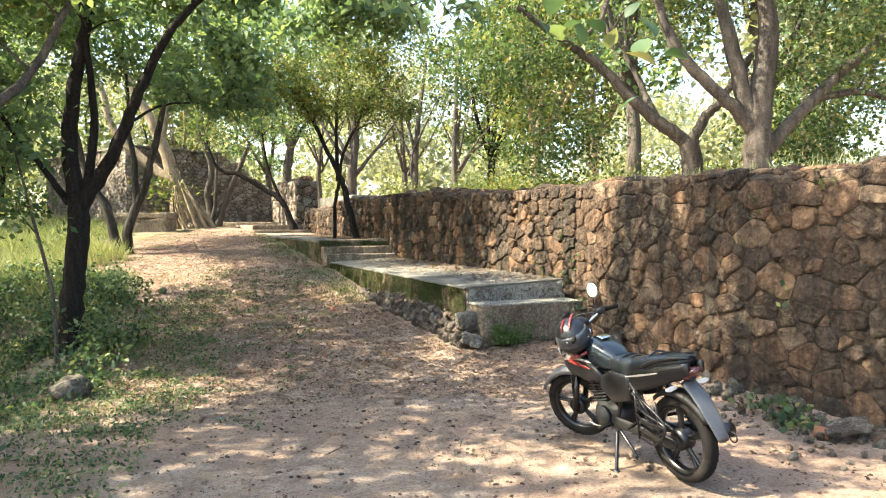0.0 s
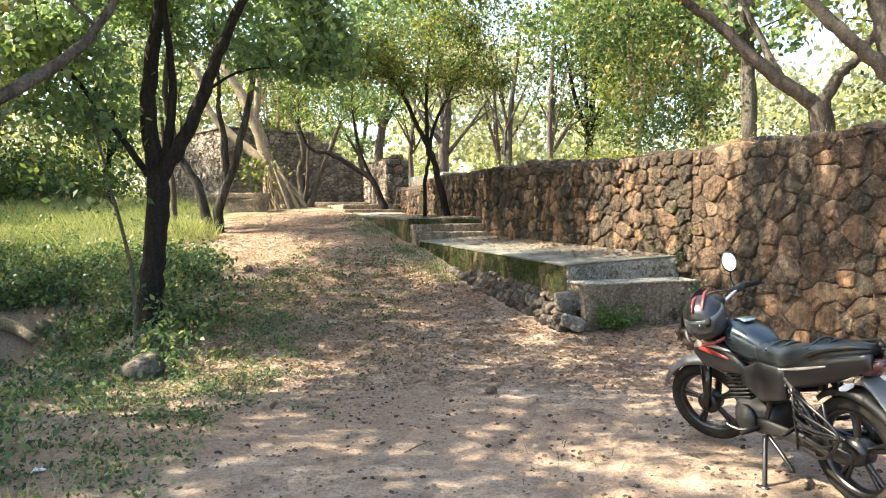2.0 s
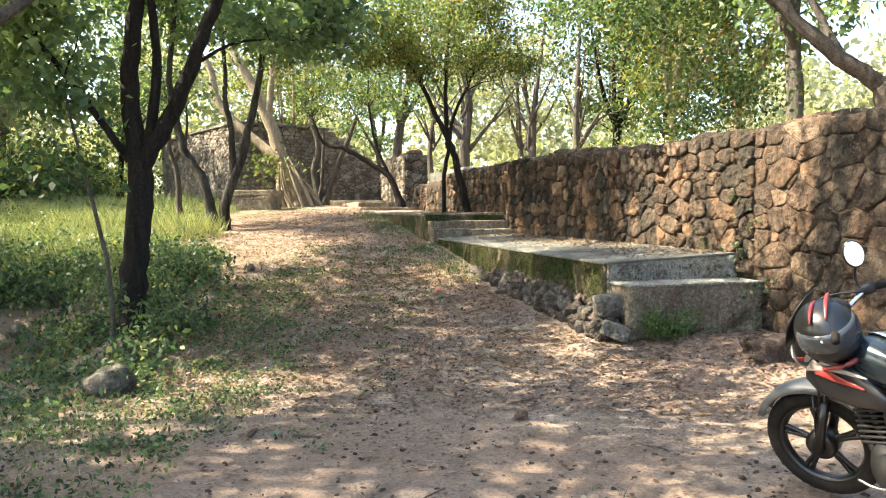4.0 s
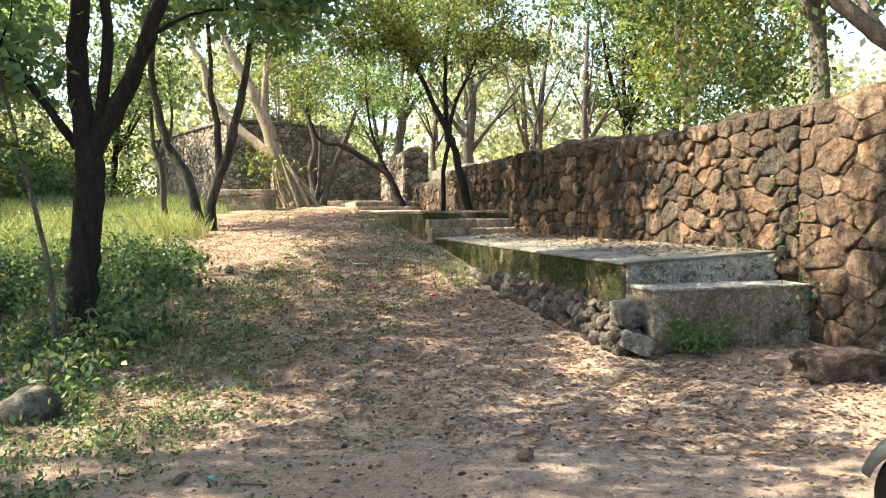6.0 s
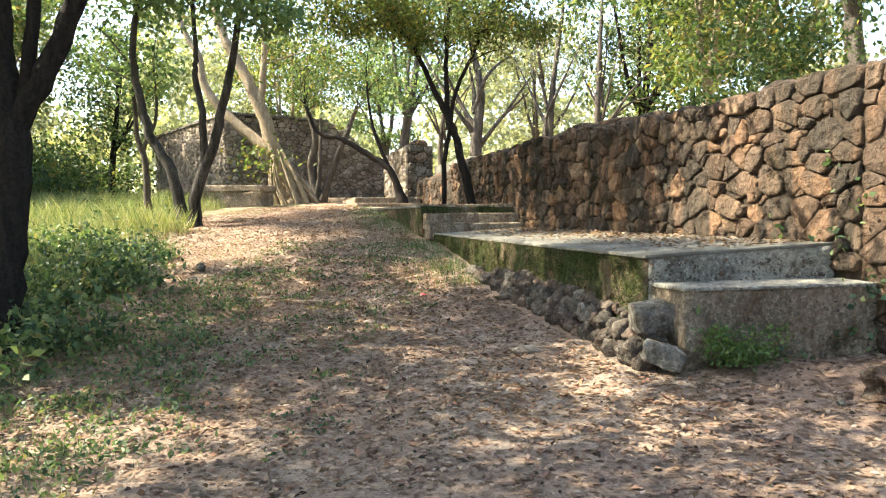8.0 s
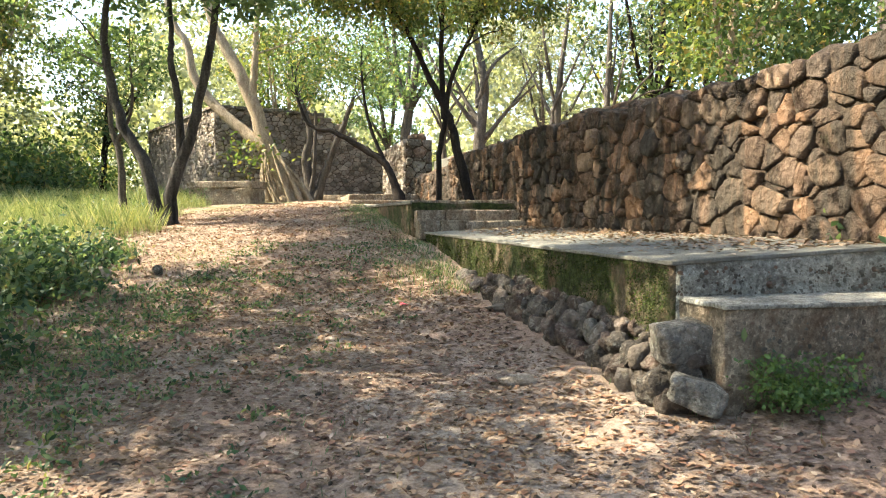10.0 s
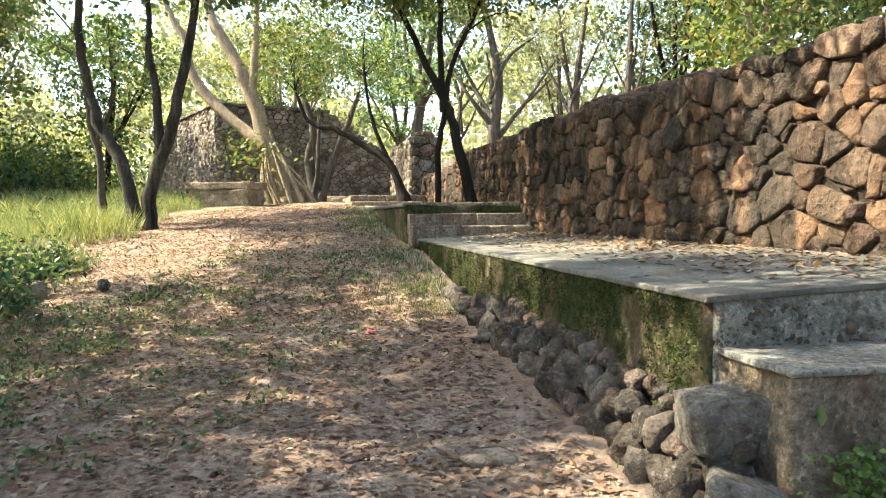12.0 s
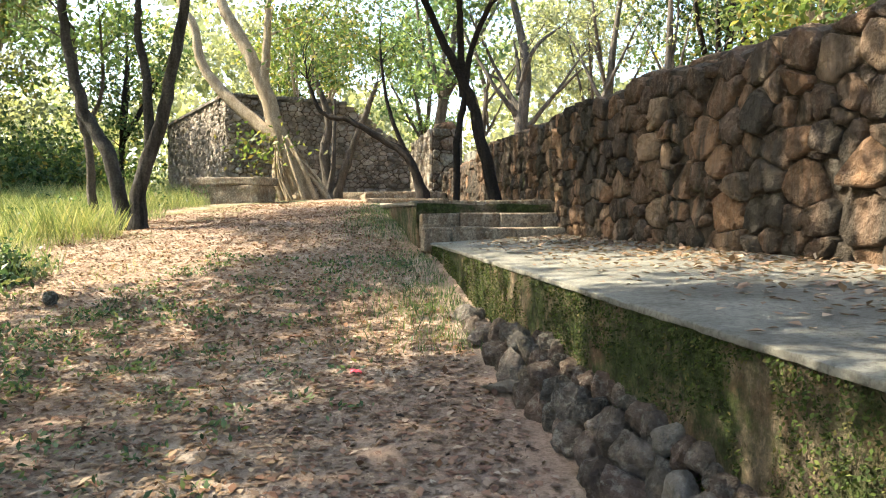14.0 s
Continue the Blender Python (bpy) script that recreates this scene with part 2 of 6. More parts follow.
def quads(name, verts, faces, mat, smooth=False):
    """A mesh from arrays of corners and four-sided faces."""
    me = bpy.data.meshes.new(name)
    verts, faces = np.asarray(verts, dtype=np.float32), np.asarray(faces, dtype=np.int32)
    me.vertices.add(len(verts))
    me.vertices.foreach_set("co", verts.ravel())
    me.loops.add(faces.size)
    me.loops.foreach_set("vertex_index", faces.ravel())
    me.polygons.add(len(faces))
    me.polygons.foreach_set("loop_start", np.arange(0, faces.size, 4, dtype=np.int32))
    if smooth:
        me.polygons.foreach_set("use_smooth", np.ones(len(faces), dtype=bool))
    me.update(calc_edges=True)
    me.materials.append(mat)
    return me


def part(name, bm, mat, parent=None, label="", smooth=True):
    """Links a bmesh as one mesh object under its thing."""
    me = bpy.data.meshes.new(name)
    bm.normal_update()
    bm.to_mesh(me)
    bm.free()
    if smooth:
        me.polygons.foreach_set("use_smooth", np.ones(len(me.polygons), dtype=bool))
    me.materials.append(mat)
    ob = new(name, me)
    if parent is not None:
        ob.parent = parent
    if label:
        ob["label"] = label
    return ob


def structure(ob, label, category):
    return tagged(ob, label, category, kind="structure")


def box(bm, x0, x1, y0, y1, z0, z1, bevel=0.0, m=None):
    r = bmesh.ops.create_cube(bm, size=1.0)
    vs = r["verts"]
    bmesh.ops.scale(bm, vec=(x1 - x0, y1 - y0, z1 - z0), verts=vs)
    bmesh.ops.translate(bm, vec=((x0 + x1) / 2, (y0 + y1) / 2, (z0 + z1) / 2), verts=vs)
    if bevel:
        es = list({e for v in vs for e in v.link_edges})
        got = bmesh.ops.bevel(bm, geom=es, offset=bevel, segments=2, profile=0.5, affect="EDGES")
        vs = list({v for f in got["faces"] for v in f.verts} | {v for v in vs if v.is_valid})
    if m is not None:
        bmesh.ops.transform(bm, matrix=m, verts=vs)
    return vs


def tube_arrays(points, radii, sides=7, wobble=0.0, rng=None):
    """Corners and faces of a tapered limb along points."""
    pts = np.asarray(points, float)
    n = len(pts)
    tang = np.gradient(pts, axis=0)
    tang /= np.linalg.norm(tang, axis=1)[:, None] + 1e-9
    ref = np.array([0.31, 0.95, 0.05]) if abs(tang[0][1]) < 0.9 else np.array([1.0, 0.0, 0.0])
    a = np.cross(tang, ref)
    a /= np.linalg.norm(a, axis=1)[:, None] + 1e-9
    b = np.cross(tang, a)
    th = np.linspace(0, 2 * np.pi, sides, endpoint=False)
    r = np.asarray(radii, float)[:, None] * np.ones((1, sides))
    if wobble and rng is not None:
        r = r * (1 + rng.uniform(-wobble, wobble, r.shape))
    v = pts[:, None, :] + r[:, :, None] * (np.cos(th)[None, :, None] * a[:, None, :] + np.sin(th)[None, :, None] * b[:, None, :])
    f = []
    for i in range(n - 1):
        for k in range(sides):
            l = (k + 1) % sides
            f.append((i * sides + k, i * sides + l, (i + 1) * sides + l, (i + 1) * sides + k))
    return v.reshape(-1, 3), np.array(f)


def smooth_line(points, per=5):
    """A rounded line through the points."""
    p = [np.asarray(q, float) for q in points]
    p = [2 * p[0] - p[1]] + p + [2 * p[-1] - p[-2]]
    out = []
    for i in range(1, len(p) - 2):
        for k in range(per):
            s = k / per
            out.append(0.5 * (2 * p[i] + (p[i + 1] - p[i - 1]) * s + (2 * p[i - 1] - 5 * p[i] + 4 * p[i + 1] - p[i + 2]) * s * s
                              + (3 * p[i] - p[i - 1] - 3 * p[i + 1] + p[i + 2]) * s ** 3))
    out.append(p[-2])
    return np.array(out)


def leaf_arrays(rng, places, length, width, droop=0.2, spread=0.35, flat=0.0):
    """Folded four-cornered leaves at the places."""
    n = len(places)
    a = rng.normal(size=(n, 3))
    a[:, 2] = a[:, 2] * (1 - flat) - droop
    a /= np.linalg.norm(a, axis=1)[:, None] + 1e-9
    u = rng.normal(size=(n, 3)) * (1 - flat) + np.array([0, 0, 0.8 + 2 * flat])
    s = np.cross(a, u)
    s /= np.linalg.norm(s, axis=1)[:, None] + 1e-9
    nrm = np.cross(s, a)
    size = rng.uniform(1 - spread, 1 + spread, (n, 1))
    l, w = length * size, width * size
    p = np.asarray(places)
    fold = nrm * w * 0.18
    v = np.stack([p, p + a * l * 0.45 + s * w * 0.5 + fold, p + a * l, p + a * l * 0.45 - s * w * 0.5 + fold], axis=1)
    return v.reshape(-1, 3), np.arange(4 * n).reshape(n, 4)


def joined(chunks):
    vs, fs, k = [], [], 0
    for v, f in chunks:
        vs.append(v)
        fs.append(f + k)
        k += len(v)
    return np.concatenate(vs), np.concatenate(fs)


# ---- the lie of the land: u runs along the big wall, v across it ----
ALONG, ACROSS = np.array([-0.39, 0.9208]), np.array([0.9208, 0.39])


def at(u, v, z=0.0):
    return Vector((ALONG[0] * u + ACROSS[0] * v, ALONG[1] * u + ACROSS[1] * v, z))


UV = Matrix(((ACROSS[0], ALONG[0], 0, 0), (ACROSS[1], ALONG[1], 0, 0), (0, 0, 1, 0), (0, 0, 0, 1)))  # (v, u, z) to the world
RISE_Y = [-30, -4, 0, 1.6, 3.8, 6, 8.6, 10.2, 12, 13.2, 15.5, 19.7, 24, 28.7, 36, 60, 3000]
RISE_Z = [0.3, 0.2, 0.05, -0.20, -0.42, -0.44, -0.46, -0.29, -0.10, -0.02, 0.26, 0.72, 1.06, 1.30, 1.45, 1.6, 1.6]


def land(x, y):
    x, y = np.asarray(x, float), np.asarray(y, float)
    z = sum(np.interp(y + d, RISE_Y, RISE_Z) for d in (-0.8, -0.4, 0, 0.4, 0.8)) / 5
    near = np.clip((16 - y) / 6, 0, 1)
    z = z + near * 0.036 * np.clip(x + 2, -3, 5)
    u, v = ALONG[0] * x + ALONG[1] * y, ACROSS[0] * x + ACROSS[1] * y
    # a dip beside the path on the left
    z = z - 0.7 * np.exp(-(((x + 7.0) / 1.2) ** 2 + ((y - 10.3) / 1.5) ** 2) ** 2)
    z = z - 0.10 * np.clip((-x - 5.5) / 6, 0, 1) * np.clip((30 - y) / 10, 0, 1)
    # higher ground held back by the wall
    k = np.clip((v - 6.25) / 0.3, 0, 1) * np.clip((u + 6) / 2, 0, 1)
    z = z * (1 - k) + np.maximum(z, 1.55) * k
    # wheel ruts and trampled hollows
    s = np.sin(x * 1.7 + 0.6 * np.sin(y * 0.7)) * np.sin(y * 1.3 + 0.8 * np.sin(x * 0.9))
    return z + 0.022 * s + 0.012 * np.sin(x * 5.1 + y * 2.3) * np.sin(y * 4.3 - x * 1.9)


def axis_steps(lo, hi, fine_lo, fine_hi, fine):
    a = list(np.arange(fine_lo, fine_hi + 1e-6, fine))
    step, p = fine * 1.5, fine_hi
    while p < hi:
        p, step = p + step, step * 1.35
        a.append(min(p, hi))
    step, p = fine * 1.5, fine_lo
    while p > lo:
        p, step = p - step, step * 1.35
        a.insert(0, max(p, lo))
    return np.array(a)


GX, GY = axis_steps(-2500, 2500, -13, 8, 0.12), axis_steps(-2500, 2500, -1, 32, 0.12)
XX, YY = np.meshgrid(GX, GY)
ZZ = land(XX, YY)
rough_ground = np.random.default_rng(5)
inner = (XX > -13) & (XX < 8) & (YY > -1) & (YY < 32)
ZZ = ZZ + inner * rough_ground.normal(0, 0.006, ZZ.shape)
nx, ny = len(GX), len(GY)
idx = np.arange(nx * ny).reshape(ny, nx)
ground = new("ground", quads("ground", np.stack([XX, YY, ZZ], -1).reshape(-1, 3),
             np.stack([idx[:-1, :-1], idx[:-1, 1:], idx[1:, 1:], idx[1:, :-1]], -1).reshape(-1, 4), M_SOIL, True))
structure(ground, "reddish brown earth path with trampled soil and sparse grass", "ground")


# ---- stone walling ----
def clip_cell(poly, mid, away):
    out = []
    for i, p in enumerate(poly):
        q = poly[(i + 1) % len(poly)]
        dp, dq = (p - mid) @ away, (q - mid) @ away
        if dp <= 0:
            out.append(p)
        if dp * dq < 0:
            out.append(p + (q - p) * dp / (dp - dq))
    return out


def stone_cells(rng, u0, u1, z0, z1, wide, high, inside=None, jitter=0.42, chinks=0.3):
    """Rough courses of blocks with small stones wedged between: polygons that share their joints."""
    k = high / wide  # worked out in a space squeezed along the wall, so that blocks come out broad
    seeds, heavy = [], []
    rows = max(1, round((z1 - z0) / high))
    for r in range(rows):
        p = u0 * k + rng.uniform(0, high)
        while p < u1 * k:
            step = high * rng.choice([0.55, 0.8, 1.0, 1.3, 1.6])
            seeds.append((p, z0 + (r + 0.5 + rng.uniform(-jitter, jitter)) * (z1 - z0) / rows))
            heavy.append(step * 0.5)
            if rng.random() < chinks:
                seeds.append((p + step * 0.5, z0 + (r + rng.choice([0.0, 1.0]) + rng.uniform(-0.1, 0.1)) * (z1 - z0) / rows))
                heavy.append(0.02 * high)
            p += step
    seeds = np.array(seeds)
    weight = np.array(heavy) ** 2
    w = high
    cells = []
    for i, s in enumerate(seeds):
        if inside is not None and not inside(s[0] / k, s[1]):
            continue
        lo, hi = (max(u0 * k, s[0] - w * 1.6), max(z0, s[1] - w * 1.6)), (min(u1 * k, s[0] + w * 1.6), min(z1, s[1] + w * 1.6))
        poly = [np.array(c, float) for c in (lo, (hi[0], lo[1]), hi, (lo[0], hi[1]))]
        gap = seeds - s
        for q in np.nonzero((np.abs(gap[:, 0]) < w * 3) & (np.abs(gap[:, 1]) < w * 3))[0]:
            if q != i and len(poly) > 2:
                poly = clip_cell(poly, s + gap[q] * min(0.9, max(0.1, 0.5 + (weight[i] - weight[q]) / (2 * gap[q] @ gap[q]))), gap[q])
        if len(poly) > 2:
            cells.append(np.array(poly) / np.array([k, 1.0]))
    return cells


def stone_shape(rng, poly, joint, proud, rounds=1):
    """Corners (along, out, up, about the middle) and faces of a weathered, rounded stone with that outline."""
    c = poly.mean(0)
    p = poly - c
    keep = np.linalg.norm(p - np.roll(p, 1, axis=0), axis=1) > 0.025
    if keep.sum() > 2:
        p = p[keep]
    d = np.linalg.norm(p, axis=1)[:, None]
    p = p * np.clip((d - joint) / np.maximum(d, 1e-6), 0.3, 1)
    if rounds:
        q = np.roll(p, -1, axis=0)
        cut = rng.uniform(0.10, 0.22)
        p = np.stack([p * (1 - cut) + q * cut, p * cut + q * (1 - cut)], 1).reshape(-1, 2)
    n = len(p)
    p = p * (1 + rng.uniform(-0.05, 0.04, (n, 1)))
    tilt = rng.normal(0, 0.14, 2)
    rings = []
    for scale, out in ((1.0, -0.07), (0.99, 0.55 * proud), (0.945, 0.92 * proud), (0.72, proud)):
        q = p * scale
        o = out + (q @ tilt) * (0.5 if out > 0 else 0) + (rng.normal(0, 0.13 * proud, n) if out > 0 else 0)
        rings.append(np.stack([q[:, 0], np.zeros(n) + o, q[:, 1]], 1))
    v = np.concatenate(rings + [np.array([[0.0, proud * rng.uniform(0.9, 1.08), 0.0]])])
    f = [tuple(r * n + k for k in (i, (i + 1) % n)) + tuple((r + 1) * n + k for k in ((i + 1) % n, i)) for r in range(3) for i in range(n)]
    f += [(3 * n + i, 3 * n + (i + 1) % n, 4 * n) for i in range(n)]
    return c, v, f


def lay_stones(parent, rng, cells, place, single, mat, mat_joined, joint=0.012, proud=0.055, rounds=1, name="stone", label=""):
    """Stones of a wall: those that single() picks as parts, the rest joined. place: a matrix from (along, out, up)."""
    vs, fs, k = [], [], 0
    for poly in cells:
        c, v, f = stone_shape(rng, poly, joint * rng.uniform(0.6, 1.6), proud * rng.uniform(0.5, 1.5), rounds)
        if single(*c):
            me = bpy.data.meshes.new(name)
            me.from_pydata(v.tolist(), [], f)
            me.polygons.foreach_set("use_smooth", np.ones(len(me.polygons), dtype=bool))
            me.materials.append(mat)
            ob = new(name, me)
            ob.parent = parent
            ob.matrix_basis = place @ Matrix.Translation((c[0], 0, c[1]))
        else:
            vs.append(v + np.array([c[0], 0, c[1]]))
            fs += [tuple(i + k for i in q) for q in f]
            k += len(v)
    if vs:
        me = bpy.data.meshes.new("stonework")
        me.from_pydata(np.concatenate(vs).tolist(), [], fs)
        me.polygons.foreach_set("use_smooth", np.ones(len(me.polygons), dtype=bool))
        me.materials.append(mat_joined)
        ob = new("stonework", me)
        ob.parent = parent
        ob.matrix_basis = place
        tagged(ob, label, kind="stuff")


def rock_mesh(rng, name, size, mat, detail=2, rough=0.16, flat=1.0):
    bm = bmesh.new()
    bmesh.ops.create_icosphere(bm, subdivisions=detail, radius=1.0)
    off = Vector(rng.uniform(-50, 50, 3))
    cuts = [Vector(rng.normal(size=3)).normalized() for _ in range(7)]
    for v in bm.verts:
        p = v.co.copy()
        for c in cuts:  # broken faces
            d = p.dot(c) - 0.62
            if d > 0:
                p -= c * d * 0.9
        p *= 1 + rough * noise.noise(v.co * 1.6 + off) + rough * 0.5 * noise.noise(v.co * 4 + off)
        v.co = Vector((p.x * size[0], p.y * size[1], p.z * size[2] * flat))
    me = bpy.data.meshes.new(name)
    bm.to_mesh(me)
    bm.free()
    me.polygons.foreach_set("use_smooth", np.full(len(me.polygons), True))
    me.materials.append(mat)
    return me


# ---- the big wall ----
WALL_V, WALL_END = 6.0, 27.0


def wall_top(u):
    return 2.05 + 0.02 * math.sin(u * 0.9) + 0.012 * math.sin(u * 3.1) + 0.13 * min(1, max(0, (u - 11.5) / 3)) - (0.2 if u > 22.5 else 0)


rng = np.random.default_rng(11)
bm = bmesh.new()
cut = list(np.arange(-6, WALL_END + 0.01, 0.5))
rows = []
for u in cut:
    h = wall_top(u) - 0.03
    rows.append([bm.verts.new(at(u, v, z)) for v, z in ((WALL_V + 0.03, -0.8), (WALL_V + 0.03, h - 0.05), (WALL_V + 0.10, h), (WALL_V + 0.55, h), (WALL_V + 0.62, h - 0.05), (WALL_V + 0.62, -0.8))])
for a, b in zip(rows[:-1], rows[1:]):
    for k in range(5):
        bm.faces.new((a[k], a[k + 1], b[k + 1], b[k]))
bm.faces.new(rows[0])
bm.faces.new(list(reversed(rows[-1])))
bmesh.ops.recalc_face_normals(bm, faces=bm.faces)
wall = part("wall_east", bm, M_MORTAR, smooth=False)
structure(wall, "long rough stone boundary wall of brown basalt blocks set in mortar", "wall")
FACE = Matrix.Translation(at(0, WALL_V + 0.03)) @ Matrix(((ALONG[0], -ACROSS[0], 0, 0), (ALONG[1], -ACROSS[1], 0, 0), (0, 0, 1, 0), (0, 0, 0, 1)))
# mortared, flatter blocks as far as the step; deeper joints and rounder stones beyond it
for u0, u1, z0, wide, high, joint, proud in ((-6, 9.3, -0.35, 0.28, 0.225, 0.006, 0.026), (9.3, 17.5, 0.45, 0.245, 0.20, 0.009, 0.05), (17.5, WALL_END, 0.9, 0.27, 0.20, 0.010, 0.05)):
    cells = []
    for c in stone_cells(rng, u0, u1, z0, 2.30, wide, high):
        top = wall_top(c[:, 0].mean()) - 0.02
        if c[:, 1].mean() < top:
            c[:, 1] = np.minimum(c[:, 1], top + rng.uniform(-0.02, 0.02))
            cells.append(c)
    lay_stones(wall, rng, cells, FACE, lambda u, z: 7.5 < u < 13, M_STONE, M_STONE_JOINED, joint, proud, 2, label="rough brown stones further along the wall")
# coping of broken stones along the top
caps = [rock_mesh(rng, "coping_stone", (0.22, 0.26, 0.085), M_STONE, 2) for _ in range(5)]
u = 3.0
while u < 26.5:
    ob = new("coping_stone", caps[rng.integers(5)])
    ob.parent = wall
    s = rng.uniform(0.7, 1.15)
    ob.matrix_basis = Matrix.Translation(at(u, WALL_V + 0.27 + rng.uniform(-0.04, 0.05), wall_top(u) - 0.03 + rng.uniform(-0.02, 0.015))) @ pose(0, 0, 0, rng.uniform(-6, 6), rng.uniform(-6, 6), 23 + rng.uniform(-20, 20)) @ Matrix.Diagonal((s * 0.95, s, s, 1))
    u += 0.36 * s + rng.uniform(0, 0.05)

# ---- terrace, steps and landings beside the wall ----
EDGE = 4.37


def uv_box(bm, u0, u1, v0, v1, z0, z1, bevel=0.0):
    return box(bm, v0, v1, u0, u1, z0, z1, bevel, UV)


def roughen(bm, amount, scale=3.0, cuts=0):
    if cuts:
        bmesh.ops.subdivide_edges(bm, edges=bm.edges[:], cuts=cuts, use_grid_fill=True)
    for v in bm.verts:
        n = noise.noise_vector(v.co * scale)
        v.co += n * amount


bm = bmesh.new()
uv_box(bm, 9.60, 17.05, EDGE + 0.015, WALL_V + 0.02, -0.6, 0.572)
roughen(bm, 0.018, 2.2, 14)
terrace = part("terrace", bm, M_MOSSY)
structure(terrace, "raised concrete terrace with moss covered side beside the wall", "terrace")
bm = bmesh.new()
uv_box(bm, 9.575, 9.70, EDGE + 0.05, WALL_V, 0.2, 0.572, 0.01)
bmesh.ops.subdivide_edges(bm, edges=bm.edges[:], cuts=20, use_grid_fill=True)
for q in bm.verts:
    q.co += Vector((ALONG[0], ALONG[1], 0)) * (0.03 * noise.noise(q.co * 5) + 0.03 * noise.noise(q.co * 13) + 0.02 * noise.noise(q.co * 30))
for q in bm.verts:
    q.co.z += 0.05 * (ACROSS[0] * q.co.x + ACROSS[1] * q.co.y - EDGE)
part("front_face", bm, M_CRUMBLE, terrace, "crumbled grey concrete front")
u = 9.565
while u < 16.95:
    un = min(u + rng.uniform(1.3, 1.9), 17.0)
    v = EDGE
    for k in range(2):
        vn = EDGE + 0.82 + rng.uniform(-0.05, 0.05) if k == 0 else WALL_V + 0.02
        bm = bmesh.new()
        uv_box(bm, u + 0.0015, un - 0.0015, v + 0.0015, vn - 0.0015, 0.572, 0.60 + rng.uniform(-0.003, 0.003), 0.004)
        bmesh.ops.subdivide_edges(bm, edges=[e for e in bm.edges if e.calc_length() > 0.3], cuts=24, use_grid_fill=True)
        for q in bm.verts:  # falls gently away from the wall, edge chipped
            w = ACROSS[0] * q.co.x + ACROSS[1] * q.co.y
            q.co.z += 0.05 * (w - EDGE)
            chip = noise.noise_vector(q.co * 5) * 0.007 + noise.noise_vector(q.co * 19) * 0.007
            q.co += Vector((chip.x, chip.y, chip.z * 0.35))
        part("slab", bm, M_SLAB, terrace)
        v = vn
    u = un
bm = bmesh.new()
uv_box(bm, 9.13, 9.66, 4.44, WALL_V + 0.02, -0.5, 0.385, 0.02)
bmesh.ops.subdivide_edges(bm, edges=bm.edges[:], cuts=18, use_grid_fill=True)
for q in bm.verts:  # sound at the edge, crumbling and hollowed towards the foot
    low = min(1, max(0.12, (0.30 - q.co.z) / 0.3))
    hollow = min(1, max(0, noise.noise(Vector((q.co.x * 3.1 + 4, q.co.y * 3.1, q.co.z * 5))) - 0.12) * 5) * min(1, max(0, (0.12 - q.co.z) / 0.06))
    q.co += (noise.noise_vector(q.co * 4) * 0.022 + noise.noise_vector(q.co * 11) * 0.035 + noise.noise_vector(q.co * 27) * 0.014) * low
    q.co += Vector((ALONG[0], ALONG[1], 0)) * 0.13 * hollow
step = part("entrance_step", bm, M_STEP)
structure(step, "broad stained concrete step with crumbling foot at the terrace end", "step")
bm = bmesh.new()
uv_box(bm, 9.11, 9.64, 4.42, WALL_V, 0.37, 0.396, 0.008)
roughen(bm, 0.009, 9, 9)
part("tread", bm, M_CRUMBLE, step, "pale worn top of the step")


def embedded(name, label, owner, count, u0, u1, z0, z1, v0, v1, size):
    """Gravel showing in a crumbled face."""
    shape = rock_mesh(rng, name, (1, 1, 0.8), M_RUBBLE, 1, 0.2)
    pv = np.array([q.co[:] for q in shape.vertices])
    pf = np.array([tuple(p.vertices) for p in shape.polygons])
    bpy.data.meshes.remove(shape)
    chunks = []
    for _ in range(count):
        c = at(rng.uniform(u0, u1), rng.uniform(v0, v1), rng.uniform(z0, z1))
        turn = np.array(pose(0, 0, 0, *rng.uniform(0, 360, 3)))[:3, :3]
        chunks.append(((pv * (size * (0.5 + 1.4 * rng.random() ** 3))) @ turn.T + np.array(c), pf))
    v, f = joined(chunks)
    me = bpy.data.meshes.new(name)
    me.from_pydata(v.tolist(), [], f.tolist())
    me.materials.append(M_GRIT)
    ob = new(name, me)
    ob.parent = owner
    ob["label"] = label


embedded("aggregate", "grey gravel showing in the broken front", terrace, 420, 9.565, 9.585, 0.38, 0.56, EDGE + 0.05, WALL_V - 0.05, 0.013)
embedded("aggregate", "gravel and grit showing in the crumbled foot", step, 380, 9.125, 9.145, -0.1, 0.30, 4.48, WALL_V - 0.05, 0.012)
# moss tufts on the terrace side
n = 34000
uu, zz = rng.uniform(9.62, 16.9, n), 0.57 - 0.5 * rng.random(n) ** 1.2
keep = np.array([noise.noise(Vector((a * 1.7, 3.1, b * 2.6))) + 0.6 * noise.noise(Vector((a * 6, 1.1, b * 6))) > -0.30 for a, b in zip(uu, zz)])
uu, zz = uu[keep], zz[keep]
vv = np.full(len(uu), EDGE + 0.012)
sp = np.stack([ALONG[0] * uu + ACROSS[0] * vv, ALONG[1] * uu + ACROSS[1] * vv, zz], 1)
v, f = leaf_arrays(rng, sp, 0.014, 0.007, 0.3, 0.6)
moss = new("moss", quads("moss", v, f, M_MOSS))
moss.parent = terrace
moss["label"] = "dark green moss tufts"
